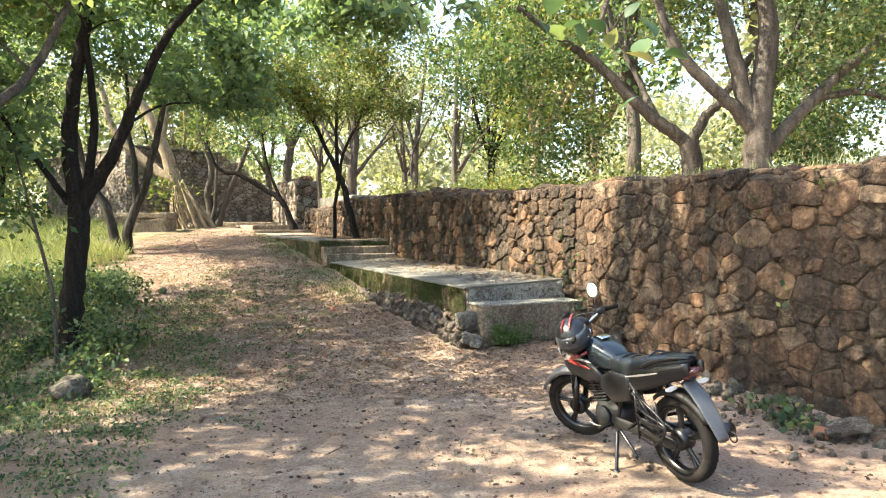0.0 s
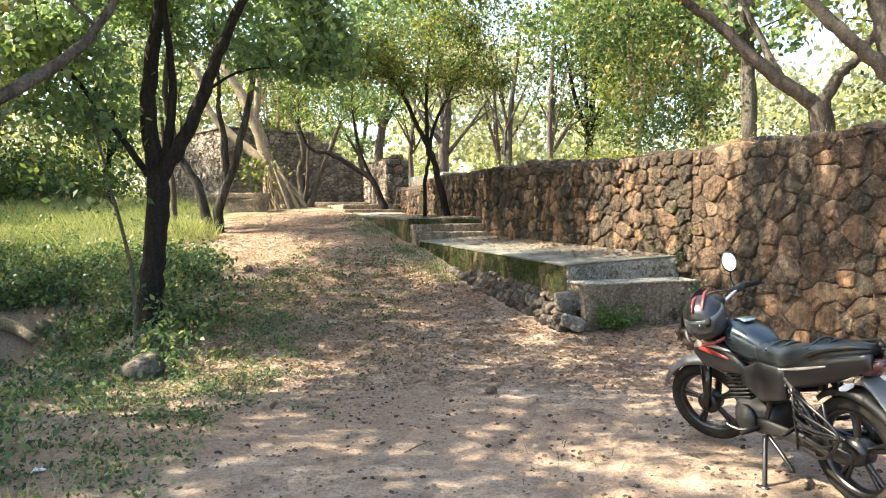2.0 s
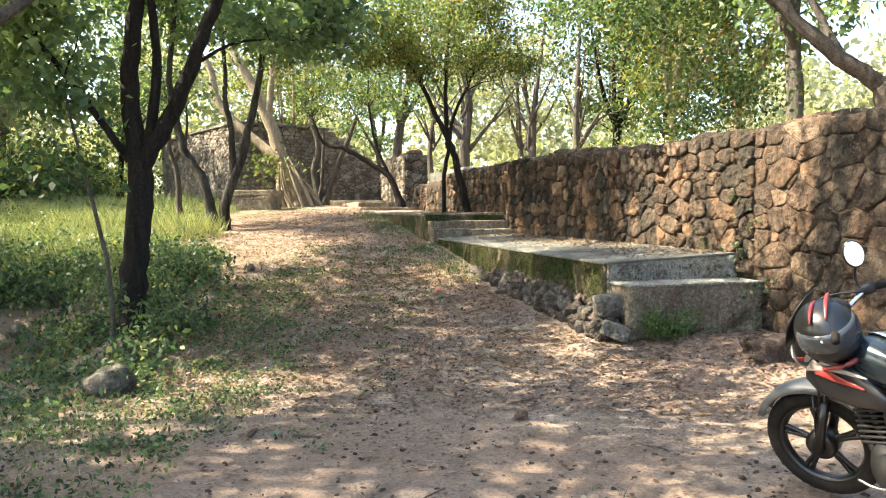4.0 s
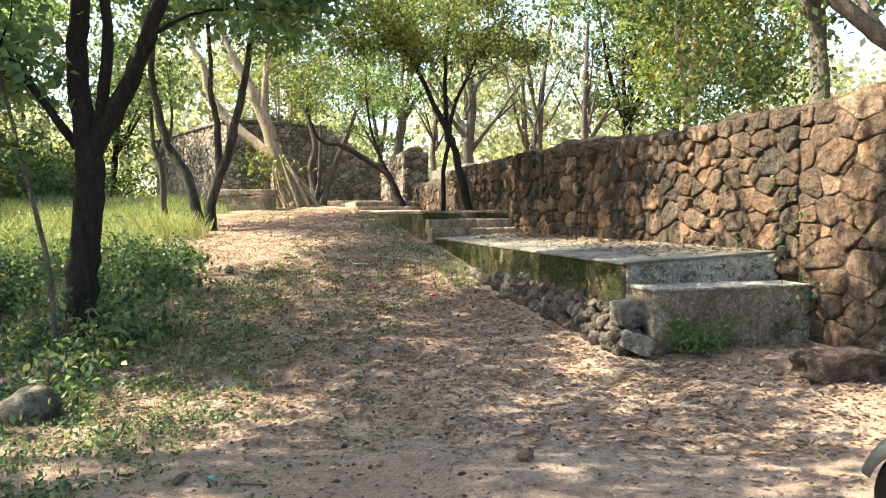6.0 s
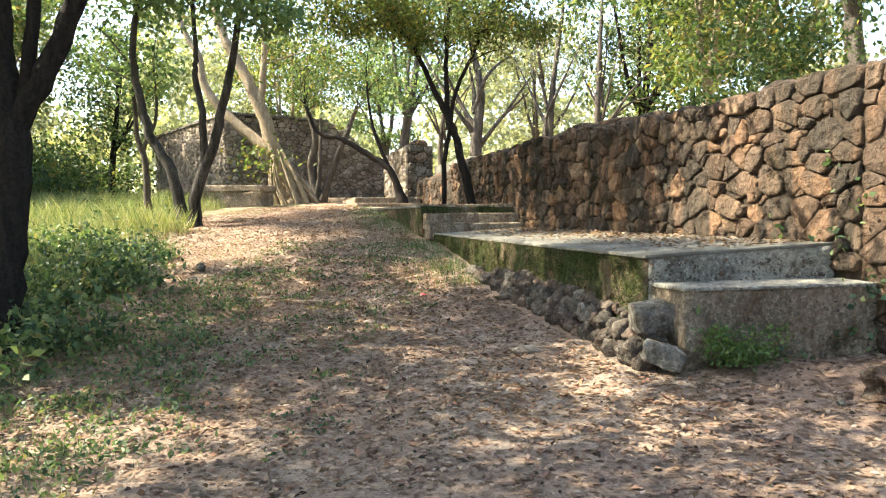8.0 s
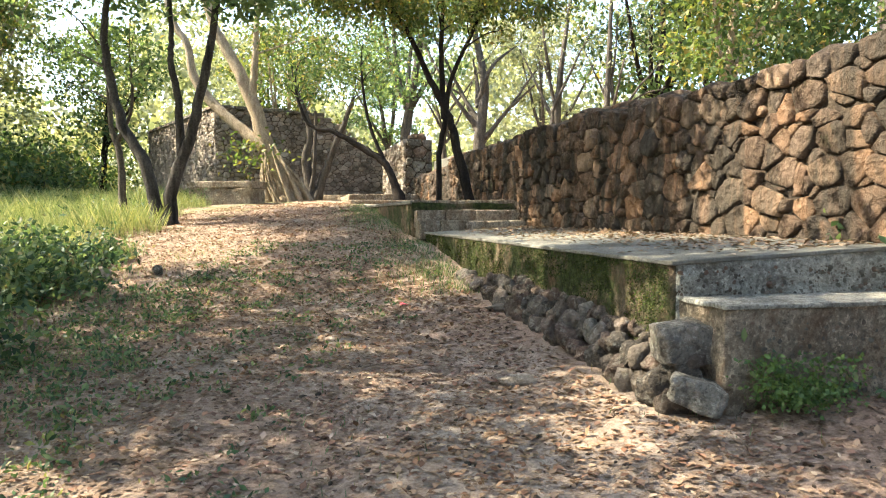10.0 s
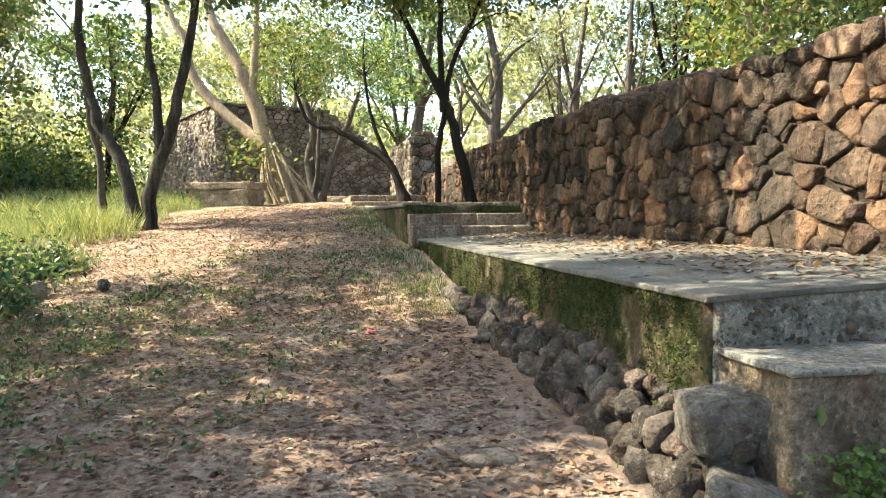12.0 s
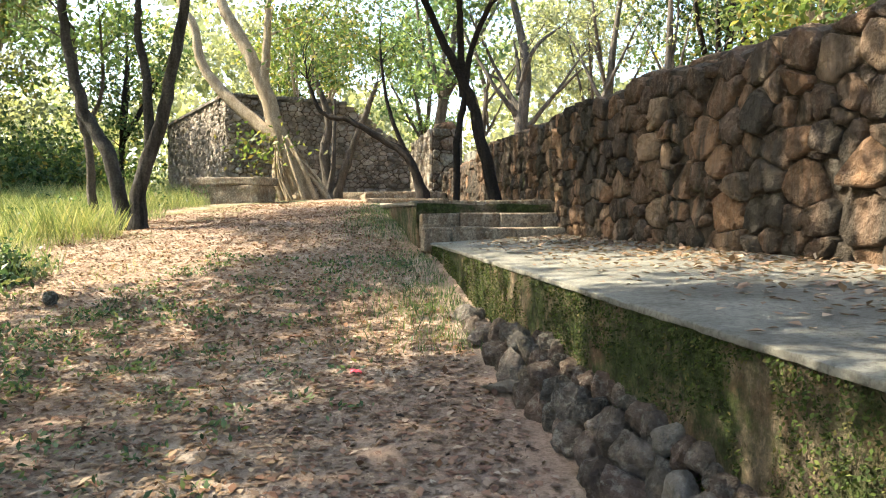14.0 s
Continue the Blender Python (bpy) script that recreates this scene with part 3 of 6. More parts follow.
# upper landing and the stairs to it
bm = bmesh.new()
uv_box(bm, 17.55, 25.9, 4.28, WALL_V + 0.02, -0.2, 1.05)
roughen(bm, 0.03, 2.5, 12)
landing = part("upper_landing", bm, M_MOSSY)
structure(landing, "upper concrete landing with mossy stone side", "terrace")
u = 17.6
while u < 25.8:
    un = min(u + rng.uniform(0.9, 1.2), 25.9)
    bm = bmesh.new()
    uv_box(bm, u + 0.003, un - 0.003, 4.25, WALL_V + 0.02, 1.03, 1.09 + rng.uniform(-0.004, 0.004), 0.012)
    part("slab", bm, M_SLAB, landing)
    u = un


def stair(name, u0, z0, count, rise, tread, v0, v1, label):
    st = new(name)
    structure(st, label, "stairs")
    for k in range(count):
        v = v0
        while v < v1 - 0.05:
            vn = min(v + rng.uniform(0.32, 0.55), v1)
            if v1 - vn < 0.2:
                vn = v1
            bm = bmesh.new()
            uv_box(bm, u0 + k * tread + rng.uniform(-0.012, 0.012), u0 + (k + 1) * tread + 0.12, v + 0.004, vn - 0.004, z0 + k * rise - 0.12, z0 + (k + 1) * rise + rng.uniform(-0.008, 0.008), 0.018)
            roughen(bm, 0.008, 6)
            part("step_block", bm, M_STEP, st)
            v = vn
    return st


stair("stairs_lower", 17.0, 0.61, 3, 0.163, 0.28, 4.30, WALL_V + 0.0, "three worn stone steps up to the landing")
stair("stairs_upper", 25.7, 1.09, 2, 0.165, 0.32, 4.05, 5.95, "two worn stone steps at the far end of the landing")
bm = bmesh.new()
uv_box(bm, 26.2, 33, 4.1, WALL_V + 0.02, 0.6, 1.41, 0.02)
roughen(bm, 0.02, 3, 5)
structure(part("top_landing", bm, M_STEP), "top landing of worn stone leading on between the walls", "terrace")
# end pier and the grey block behind the wall
bm = bmesh.new()
uv_box(bm, 26.9, 31.5, 5.75, 6.5, 0.5, 2.95)
pier = part("wall_end", bm, M_MORTAR, smooth=False)
structure(pier, "taller end of the stone wall, broken at its top", "wall")
lay_stones(pier, rng, stone_cells(rng, 26.9, 31.5, 1.2, 3.0, 0.28, 0.24), Matrix.Translation(at(0, 5.75)) @ FACE.to_3x3().to_4x4(), lambda u, z: False, M_RUIN, M_RUIN)
END = Matrix(((ACROSS[0], -ALONG[0], 0, 0), (ACROSS[1], -ALONG[1], 0, 0), (0, 0, 1, 0), (0, 0, 0, 1)))
lay_stones(pier, rng, stone_cells(rng, 5.75, 6.5, 1.2, 3.0, 0.28, 0.24), Matrix.Translation(at(26.9, 0)) @ END, lambda u, z: True, M_RUBBLE, M_RUIN)
cap = [rock_mesh(rng, "coping_stone", (0.3, 0.25, 0.14), M_STONE, 2) for _ in range(3)]
for k in range(9):
    ob = new("coping_stone", cap[k % 3])
    ob.parent = pier
    ob.matrix_basis = Matrix.Translation(at(27.1 + k * 0.5, 6.1, 2.98 + 0.1 * rng.random() - (0.05 * k if k < 2 else 0))) @ pose(0, 0, 0, 0, 0, 40 * k)
bm = bmesh.new()
uv_box(bm, 22.6, 26.6, 6.5, 8.5, 1.2, 2.35, 0.03)
roughen(bm, 0.03, 2, 6)
structure(part("grey_block", bm, M_SLAB), "grey concrete block behind the wall", "wall")

# ---- ruined bastion at the end of the path ----
CORNER, RIGHT, LEFT = Vector((-12.3, 29.6, 0)), Vector((-6.2, 32.6, 0)), Vector((-19.0, 36.5, 0))


def ruin_face(parent, a, b, top, wide, high):
    d = (b - a).normalized()
    out = Vector((d.y, -d.x, 0))
    length = (b - a).length
    m = Matrix(((d.x, out.x, 0, a.x), (d.y, out.y, 0, a.y), (0, 0, 1, 0), (0, 0, 0, 1)))
    cells = stone_cells(rng, 0, length, 1.1, 4.6, wide, high, lambda s, z: z < top(s))
    lay_stones(parent, rng, cells, m, lambda u, z: False, M_RUIN, M_RUIN, 0.010, 0.05, label="small rough stones of the ruin")
    bm = bmesh.new()
    n = 24
    cols = []
    for i in range(n + 1):
        s = length * i / n
        h = top(s) - 0.05
        cols.append([bm.verts.new(m @ Vector((s, o, z))) for o, z in ((0.0, 0.5), (0.0, h), (-0.8, h), (-0.8, 0.5))])
    for p, q in zip(cols[:-1], cols[1:]):
        for k in range(3):
            bm.faces.new((p[k], p[k + 1], q[k + 1], q[k]))
    bm.faces.new(cols[0])
    bm.faces.new(list(reversed(cols[-1])))
    bmesh.ops.recalc_face_normals(bm, faces=bm.faces)
    part("core", bm, M_LIME, parent, smooth=False)


ruin = new("ruined_bastion")
structure(ruin, "ruined stone bastion with a broken stepped wall", "ruin")
LEN_R = (RIGHT - CORNER).length
ruin_face(ruin, CORNER, RIGHT, lambda s: 4.45 - 0.05 * s if s < 3.6 else max(1.5, 4.25 - (math.floor((s - 3.6) / 0.3) * 0.3) * 0.78), 0.19, 0.145)
ruin_face(ruin, LEFT, CORNER, lambda s: 4.4 + 0.005 * s, 0.2, 0.15)
for a, b, length in ((CORNER, LEFT, (LEFT - CORNER).length), (CORNER, RIGHT, 3.6)):
    d = (b - a).normalized()
    k = 0.0
    while k < length:
        w = min(rng.uniform(0.5, 0.9), length - k)
        bm = bmesh.new()
        box(bm, 0.01, w - 0.01, -0.12, 0.5, 0, 0.1, 0.015)
        roughen(bm, 0.012, 4)
        ob = part("capping_stone", bm, M_RUBBLE, ruin, smooth=False)
        side = Vector((d.y, -d.x, 0)) if b is RIGHT else Vector((-d.y, d.x, 0))
        ob.matrix_basis = Matrix.Translation(a + d * k + Vector((0, 0, 4.42 - (0.05 * k if b is RIGHT else 0.0)))) @ Matrix(((d.x, -side.x, 0, 0), (d.y, -side.y, 0, 0), (0, 0, 1, 0), (0, 0, 0, 1)))
        k += w
bm = bmesh.new()
box(bm, -11.55, -9.65, 26.42, 27.45, 0.9, 1.63, 0.02)
roughen(bm, 0.05, 4.0, 8)
plinth = part("plinth", bm, M_STEP)
structure(plinth, "low broken stone plinth in front of the ruin", "wall")
bm = bmesh.new()
box(bm, -11.6, -9.6, 26.4, 27.5, 1.64, 1.84, 0.02)
roughen(bm, 0.03, 3.0, 5)
part("capping", bm, M_STEP, plinth)
bm = bmesh.new()
box(bm, -8.9, -4.9, 29.8, 30.4, 1.0, 1.52, 0.03)
roughen(bm, 0.03, 2.0, 5)
structure(part("low_kerb", bm, M_STEP), "low stone kerb along the foot of the ruin", "kerb")

# ---- rubble footing along the terrace ----
footing = new("rubble_footing")
footing.location = at(9.2, 4.2, -0.2)
tagged(footing, "row of rounded grey boulders packed along the terrace foot", "rubble", kind="structure")
shapes = [rock_mesh(rng, "boulder", (1, 1, 1), M_FOOT, 3, 0.26) for _ in range(9)]
back = Matrix.Translation(-footing.location)
for rowk, (off, rad, lift) in enumerate(((-0.13, 0.105, 0.05), (-0.07, 0.095, 0.18), (-0.01, 0.06, 0.27))):
    u = 9.3
    while u < 14.0 - rowk * 0.8:
        r = rad * rng.uniform(0.8, 1.2) * (1 - 0.05 * max(0, u - 11))
        p = at(u, EDGE + off + rng.uniform(-0.03, 0.03))
        z = float(land(p.x, p.y)) + lift * (1 - 0.1 * max(0, u - 11)) + rng.uniform(-0.02, 0.02)
        ob = new("boulder", shapes[rng.integers(9)])
        ob.parent = footing
        ob.matrix_basis = back @ Matrix.Translation((p.x, p.y, z)) @ pose(0, 0, 0, *rng.uniform(0, 360, 3)) @ Matrix.Diagonal((r * rng.uniform(0.9, 1.3), r, r * rng.uniform(0.8, 1.05), 1))
        u += r * 1.6
for p, size, turn in ((at(9.38, 4.36, 0.17), (0.34, 0.25, 0.21), (4, -5, 15)), (at(9.2, 4.32, -0.07), (0.28, 0.22, 0.15), (0, 16, -8))):
    bm = bmesh.new()
    box(bm, -size[0] / 2, size[0] / 2, -size[1] / 2, size[1] / 2, -size[2] / 2, size[2] / 2, 0.03)
    bmesh.ops.subdivide_edges(bm, edges=bm.edges[:], cuts=2, use_grid_fill=True)
    for v in bm.verts:
        v.co += noise.noise_vector(v.co * 7 + Vector(p)) * 0.022 + noise.noise_vector(v.co * 20) * 0.012
    ob = part("boulder", bm, M_BLOCK, footing, "angular grey block", smooth=False)
    ob.matrix_basis = back @ Matrix.Translation(p) @ pose(0, 0, 0, *turn)
bm = bmesh.new()
uv_box(bm, 9.25, 15.2, EDGE - 0.03, EDGE + 0.2, -0.6, 0.05)
roughen(bm, 0.03, 2, 8)
part("packed_earth", bm, M_MORTAR, footing)

# ---- trees ----


def tree(name, label, bark, leaf, stems, crown, size=(0.11, 0.05), per=60, clump=0.42, seed=1, twig=0.016, sides=8, droop=0.25):
    """stems: (points, radius below, radius above); crown: (middle, radii, clumps)."""
    rg = np.random.default_rng(seed)
    base = Vector(stems[0][0][0])
    top = new(name)
    top.location = base
    tagged(top, label, "tree")
    limbs, nodes = [], []
    for pts, r0, r1 in stems:
        line = smooth_line(pts, 5)
        line[1:-1] += rg.normal(0, 0.25 * min(r0, 0.12), line[1:-1].shape) * 0.4
        rad = np.linspace(r0, r1, len(line))
        if pts[0][2] < float(land(pts[0][0], pts[0][1])) + 0.25:
            rad[0] *= 1.45
            rad[1] *= 1.12
            line = np.vstack([line[0] - [0, 0, 0.25], line])
            rad = np.concatenate([[rad[0] * 1.15], rad])
        limbs.append(tube_arrays(line, rad, sides, 0.07, rg))
        k0 = int(len(line) * (0.35 if len(pts) > 2 else 0.2))
        for q, r in zip(line[k0:], rad[k0:]):
            nodes.append((q, r))
    spots = []
    npos = np.array([n[0] for n in nodes])
    for mid, radii, count in crown:
        for _ in range(count):
            d = rg.normal(size=3)
            d /= np.linalg.norm(d)
            goal = np.array(mid) + d * np.array(radii) * rg.uniform(0.25, 1.0) ** 0.6
            k = int(np.argmin(np.linalg.norm(npos - goal, axis=1) + 0.8 * np.maximum(0, npos[:, 2] - goal[2] + 0.3)))
            st = npos[k]
            bend = (st + goal) / 2 + np.array([*rg.normal(0, 0.12, 2), 0.12]) * np.linalg.norm(goal - st) * 0.8
            line = smooth_line([st, bend, goal], 4)
            r = min(nodes[k][1] * 0.6, twig * (0.7 + 0.5 * np.linalg.norm(goal - st)))
            limbs.append(tube_arrays(line, np.linspace(r, 0.004, len(line)), 5))
            if len(npos) < 900:
                npos = np.vstack([npos, line[4:7]])
                nodes += [(q, r * 0.6) for q in line[4:7]]
            n = int(per * rg.uniform(0.55, 1.4))
            s = line[-5:][rg.integers(0, 5, n)] + rg.normal(0, clump, (n, 3)) * np.array([1, 1, 0.6])
            spots.append(s)
    v, f = joined(limbs)
    tr = new("trunk", quads("trunk", v - np.array(base), f, bark, True))
    tr.parent = top
    if spots:
        v, f = leaf_arrays(rg, np.concatenate(spots), *size, droop=droop)
        cr = new("crown", quads("crown", v - np.array(base), f, leaf))
        cr.parent = top
    return top


def onto(p, dz=-0.05):
    return (p[0], p[1], float(land(p[0], p[1])) + dz)


# dark forked tree beside the path
tree("forked_tree", "dark forked tree with a blackish trunk beside the path", M_BARK_DARK, M_LEAF_COOL,
     [([onto((-5.37, 10.81)), (-5.30, 10.81, 0.41), (-5.22, 10.81, 1.22), (-5.18, 10.81, 1.78)], 0.16, 0.145),
      ([(-5.20, 10.81, 1.67), (-5.30, 10.81, 2.66), (-5.19, 10.81, 3.60), (-5.04, 10.86, 4.38), (-4.92, 11.02, 5.89)], 0.125, 0.05),
      ([(-5.11, 10.83, 1.80), (-4.96, 10.81, 2.81), (-5.02, 10.81, 3.91), (-5.08, 10.70, 4.82)], 0.07, 0.03),
      ([(-5.16, 10.81, 1.71), (-4.77, 10.81, 2.33), (-4.43, 10.81, 3.04), (-4.09, 10.81, 3.81), (-3.69, 10.81, 4.39), (-2.78, 11.02, 5.25)], 0.105, 0.04),
      ([(-5.33, 10.81, 1.77), (-5.56, 10.59, 2.24), (-5.99, 10.38, 2.92), (-6.42, 10.17, 3.53)], 0.05, 0.02)],
     # high clumps out of view are added to shade the wall, step and path
     [((-3.3, 10.4, 5.5), (2.3, 1.9, 0.9), 5), ((-3.7, 14.3, 5.7), (1.0, 1.1, 0.6), 20), ((-1.7, 13.3, 5.1), (1.5, 0.9, 0.45), 30), ((-4.2, 9.3, 5.7), (1.3, 0.8, 0.6), 13), ((-5.3, 10.2, 5.4), (2.0, 1.9, 1.3), 24), ((-3.5, 11.6, 3.8), (1.1, 0.7, 0.9), 22), ((-6.3, 10.3, 3.0), (0.9, 0.9, 0.9), 22), ((-1.9, 10.8, 4.6), (1.3, 1.0, 0.7), 2), ((-2.8, 8.0, 6.7), (1.8, 1.8, 0.9), 40), ((-5.1, 15.3, 6.9), (1.8, 1.8, 0.9), 80), ((-7.2, 11.6, 6.5), (1.8, 1.6, 1.0), 18)],
     (0.135, 0.075), 105, 0.23, 21)
tree("sapling", "thin leaning sapling beside the dark tree", M_BARK_GREY, M_LEAF,
     [([onto((-5.25, 10.27)), (-5.32, 10.27, 0.61), (-5.61, 10.27, 1.77), (-5.79, 10.27, 2.53)], 0.03, 0.014)], [((-5.5, 9.5, 1.9), (0.7, 0.6, 0.7), 16)], (0.10, 0.06), 22, 0.2, 22)
# grey limb reaching in from a tree at the left
tree("leaning_tree", "grey barked tree whose crooked limb hangs over the undergrowth", M_BARK_GREY, M_LEAF,
     [([onto((-7.2, 6.6)), (-6.9, 6.6, 1.0), (-6.2, 6.8, 1.8)], 0.16, 0.12), ([(-6.3, 6.8, 1.75), (-5.09, 7.0, 2.08), (-4.86, 7.3, 2.32), (-4.59, 7.6, 2.60), (-4.34, 7.9, 2.96), (-4.09, 8.2, 3.66), (-4.0, 8.4, 4.4)], 0.085, 0.03),
      ([(-6.3, 6.8, 1.75), (-6.3, 7.0, 3.2), (-5.8, 7.4, 4.8)], 0.10, 0.04)],
     # last two clump groups are added, unseen, to shade the motorcycle and near wall
     [((-4.6, 7.9, 4.4), (1.7, 1.5, 0.8), 13), ((-6.0, 7.3, 4.8), (1.9, 1.9, 1.1), 24), ((-3.6, 5.7, 5.5), (1.5, 1.3, 0.8), 24), ((-1.7, 6.4, 5.8), (1.6, 1.6, 0.6), 46)], (0.14, 0.08), 90, 0.24, 23)
# pair of slanting stems further up the path
tree("slanting_tree", "mottled grey tree with slanting forked stems", M_BARK_MID, M_LEAF_COOL,
     [([onto((-8.43, 19.7)), (-8.73, 19.7, 1.87), (-9.2, 19.7, 2.64), (-9.5, 19.7, 3.79), (-9.54, 19.7, 4.55), (-9.4, 19.8, 6.4)], 0.13, 0.055),
      ([onto((-8.21, 19.7)), (-8.15, 19.7, 1.39), (-7.75, 19.7, 2.41), (-7.47, 19.7, 3.41), (-7.24, 19.7, 4.4), (-6.9, 19.8, 6.2)], 0.14, 0.055),
      ([(-7.97, 19.7, 1.95), (-8.0, 19.7, 3.07), (-8.14, 19.7, 3.91), (-8.12, 19.7, 4.46), (-8.3, 19.8, 6.2)], 0.085, 0.035)],
     # outlying high clumps, mostly out of view, are added to shade path and wall
     [((-8.3, 19.8, 6.8), (2.8, 2.2, 1.7), 84), ((-6.6, 19.4, 5.4), (1.3, 1.2, 1.0), 18), ((-5.6, 16.6, 6.5), (1.6, 1.8, 0.9), 50), ((-11.0, 18.6, 7.3), (2.2, 2.4, 0.9), 84), ((-12.0, 22.6, 7.6), (2.2, 1.8, 0.9), 70), ((-6.6, 21.6, 7.8), (1.8, 2.0, 0.8), 44), ((-9.6, 15.4, 7.2), (2.0, 1.9, 0.8), 92)], (0.155, 0.09), 74, 0.28, 24)
tree("thin_tree", "thin pale tree at the edge of the grass", M_BARK_GREY, M_LEAF_COOL,
     [([onto((-9.85, 20.7)), (-9.96, 20.7, 2.17), (-10.13, 20.7, 2.79), (-10.22, 20.7, 4.3)], 0.085, 0.04), ([(-10.0, 20.7, 2.4), (-9.7, 20.8, 3.2), (-9.8, 20.9, 4.4)], 0.05, 0.02)],
     [((-10.4, 20.8, 4.9), (1.7, 1.6, 1.4), 30), ((-12.6, 20.6, 6.4), (1.9, 1.9, 0.8), 40)], (0.14, 0.075), 44, 0.3, 25)
# fig with aerial roots
fig = tree("fig_tree", "pale fig tree with stringy aerial roots wrapped round its foot", M_BARK_PALE, M_LEAF_GOLD,
     [([onto((-9.38, 28.5)), (-9.6, 28.5, 1.9), (-9.97, 28.5, 2.81), (-10.64, 28.5, 4.75), (-11.33, 28.5, 6.06), (-11.85, 28.5, 7.05), (-12.3, 28.6, 9)], 0.30, 0.11),
      ([(-10.1, 28.45, 3.0), (-11.37, 28.5, 3.97), (-12.43, 28.5, 5.15), (-12.68, 28.5, 6.29), (-13.13, 28.5, 6.97), (-13.6, 28.6, 8.2)], 0.19, 0.07),
      ([(-10.5, 28.5, 4.5), (-10.3, 28.4, 6.2), (-10.2, 28.4, 8)], 0.14, 0.06)],
     [((-11.5, 28.6, 8.6), (3.6, 2.6, 2.0), 60), ((-8.4, 28.2, 6.9), (2.2, 1.6, 1.4), 28), ((-10.4, 28.0, 2.9), (0.35, 0.25, 0.7), 8)], (0.16, 0.08), 36, 0.5, 26, 0.02, 12)
rg = np.random.default_rng(3)
for k in range(34):
    a = rg.uniform(0, 6.28)
    foot = np.array([-9.38 + 0.68 * math.cos(a) + 0.12, 28.5 + 0.5 * math.sin(a), 0])
    foot[2] = float(land(foot[0], foot[1])) - 0.03
    high = np.array([-9.9 + 0.25 * math.cos(a), 28.5 + 0.25 * math.sin(a), rg.uniform(2.3, 3.1)])
    line = smooth_line([foot, foot * 0.5 + high * 0.5 + np.array([0.12 * math.cos(a), 0.12 * math.sin(a), 0]), high], 4)
    v, f = tube_arrays(line, np.linspace(0.07, 0.028, len(line)) * rg.uniform(0.5, 1.3), 6, 0.1, rg)
    ob = new("aerial_root", quads("aerial_root", v - np.array(fig.location), f, M_BARK_PALE, True))
    ob.parent = fig
tree("clump_tree", "grey many stemmed tree at the foot of the ruin", M_BARK_GREY, M_LEAF_GOLD,
     [([onto((-8.9, 29.5)), (-9.1, 29.5, 2.59), (-9.0, 29.5, 3.66), (-9.5, 29.5, 5.1)], 0.19, 0.06),
      ([onto((-8.8, 29.5)), (-8.35, 29.5, 2.57), (-7.85, 29.5, 3.7), (-7.5, 29.5, 4.6)], 0.15, 0.06), ([onto((-9.0, 29.4)), (-8.8, 29.4, 2.4), (-8.75, 29.4, 4.2)], 0.10, 0.04)],
     [((-8.6, 29.4, 6.0), (2.1, 1.5, 1.2), 36), ((-7.2, 29.2, 5.0), (1.2, 1.0, 0.7), 12)], (0.14, 0.06), 34, 0.42, 27)
tree("arched_tree", "dark arched tree leaning over the path from the top landing", M_BARK_DARK, M_LEAF,
     [([(-5.15, 26.0, 1.38), (-5.52, 26.0, 2.22), (-6.22, 26.0, 2.70), (-6.95, 26.0, 3.12), (-7.7, 26.0, 3.36), (-8.05, 26.0, 4.15)], 0.115, 0.04),
      ([(-5.5, 26.0, 2.2), (-5.85, 26.0, 3.0), (-6.08, 26.0, 3.8), (-6.2, 26.0, 4.9)], 0.06, 0.03)],
     [((-6.5, 26.0, 5.4), (2.0, 1.6, 1.1), 44), ((-8.0, 26.0, 4.7), (1.0, 1.2, 0.6), 14)], (0.12, 0.055), 40, 0.4, 28)
tree("terrace_tree", "dark twin stemmed tree growing from the landing beside the wall", M_BARK_DARK, M_LEAF_GOLD,
     [([(-2.2, 19.4, 1.05), (-2.42, 19.35, 2.0), (-2.58, 19.3, 2.58), (-2.9, 19.3, 3.25), (-3.3, 19.3, 4.05), (-3.9, 19.2, 5.0)], 0.095, 0.035),
      ([(-2.77, 19.35, 1.05), (-2.75, 19.3, 1.92), (-2.64, 19.3, 2.5), (-2.54, 19.3, 3.22), (-2.2, 19.3, 3.95), (-1.8, 19.3, 4.8)], 0.055, 0.03),
      ([(-2.66, 19.3, 2.55), (-2.7, 19.3, 3.4), (-2.7, 19.3, 4.1), (-2.6, 19.2, 5.2)], 0.06, 0.03)],
     [((-2.8, 19.2, 5.0), (2.2, 1.8, 1.0), 120), ((-1.4, 19.0, 4.4), (0.9, 1.0, 0.5), 34), ((-4.3, 19.0, 4.9), (1.2, 1.3, 0.7), 44), ((-1.5, 19.2, 6.1), (1.7, 1.4, 0.8), 50)], (0.085, 0.045), 80, 0.22, 29)
# spreading trees behind the wall
tree("spreading_tree", "grey tree with low spreading limbs behind the wall", M_BARK_GREY, M_LEAF,
     [([(5.08, 15.5, 1.4), (5.08, 15.5, 2.58), (5.02, 15.5, 3.16)], 0.24, 0.19), ([(5.02, 15.5, 3.1), (4.55, 15.5, 3.44), (3.86, 15.5, 3.96), (3.16, 15.5, 4.7), (2.47, 15.5, 5.15), (1.5, 15.4, 5.8)], 0.15, 0.06),
      ([(5.02, 15.5, 3.1), (5.35, 15.5, 3.67), (5.69, 15.5, 4.01), (6.26, 15.5, 4.9)], 0.12, 0.06), ([(4.4, 15.5, 3.5), (4.1, 15.9, 4.4), (3.6, 16.2, 5.6)], 0.09, 0.04)],
     [((3.2, 15.6, 6.2), (2.9, 2.2, 1.3), 60), ((1.2, 16.6, 4.9), (1.6, 1.4, 1.1), 40), ((2.6, 17.2, 3.4), (1.7, 1.0, 1.0), 30)], (0.105, 0.058), 92, 0.33, 30)
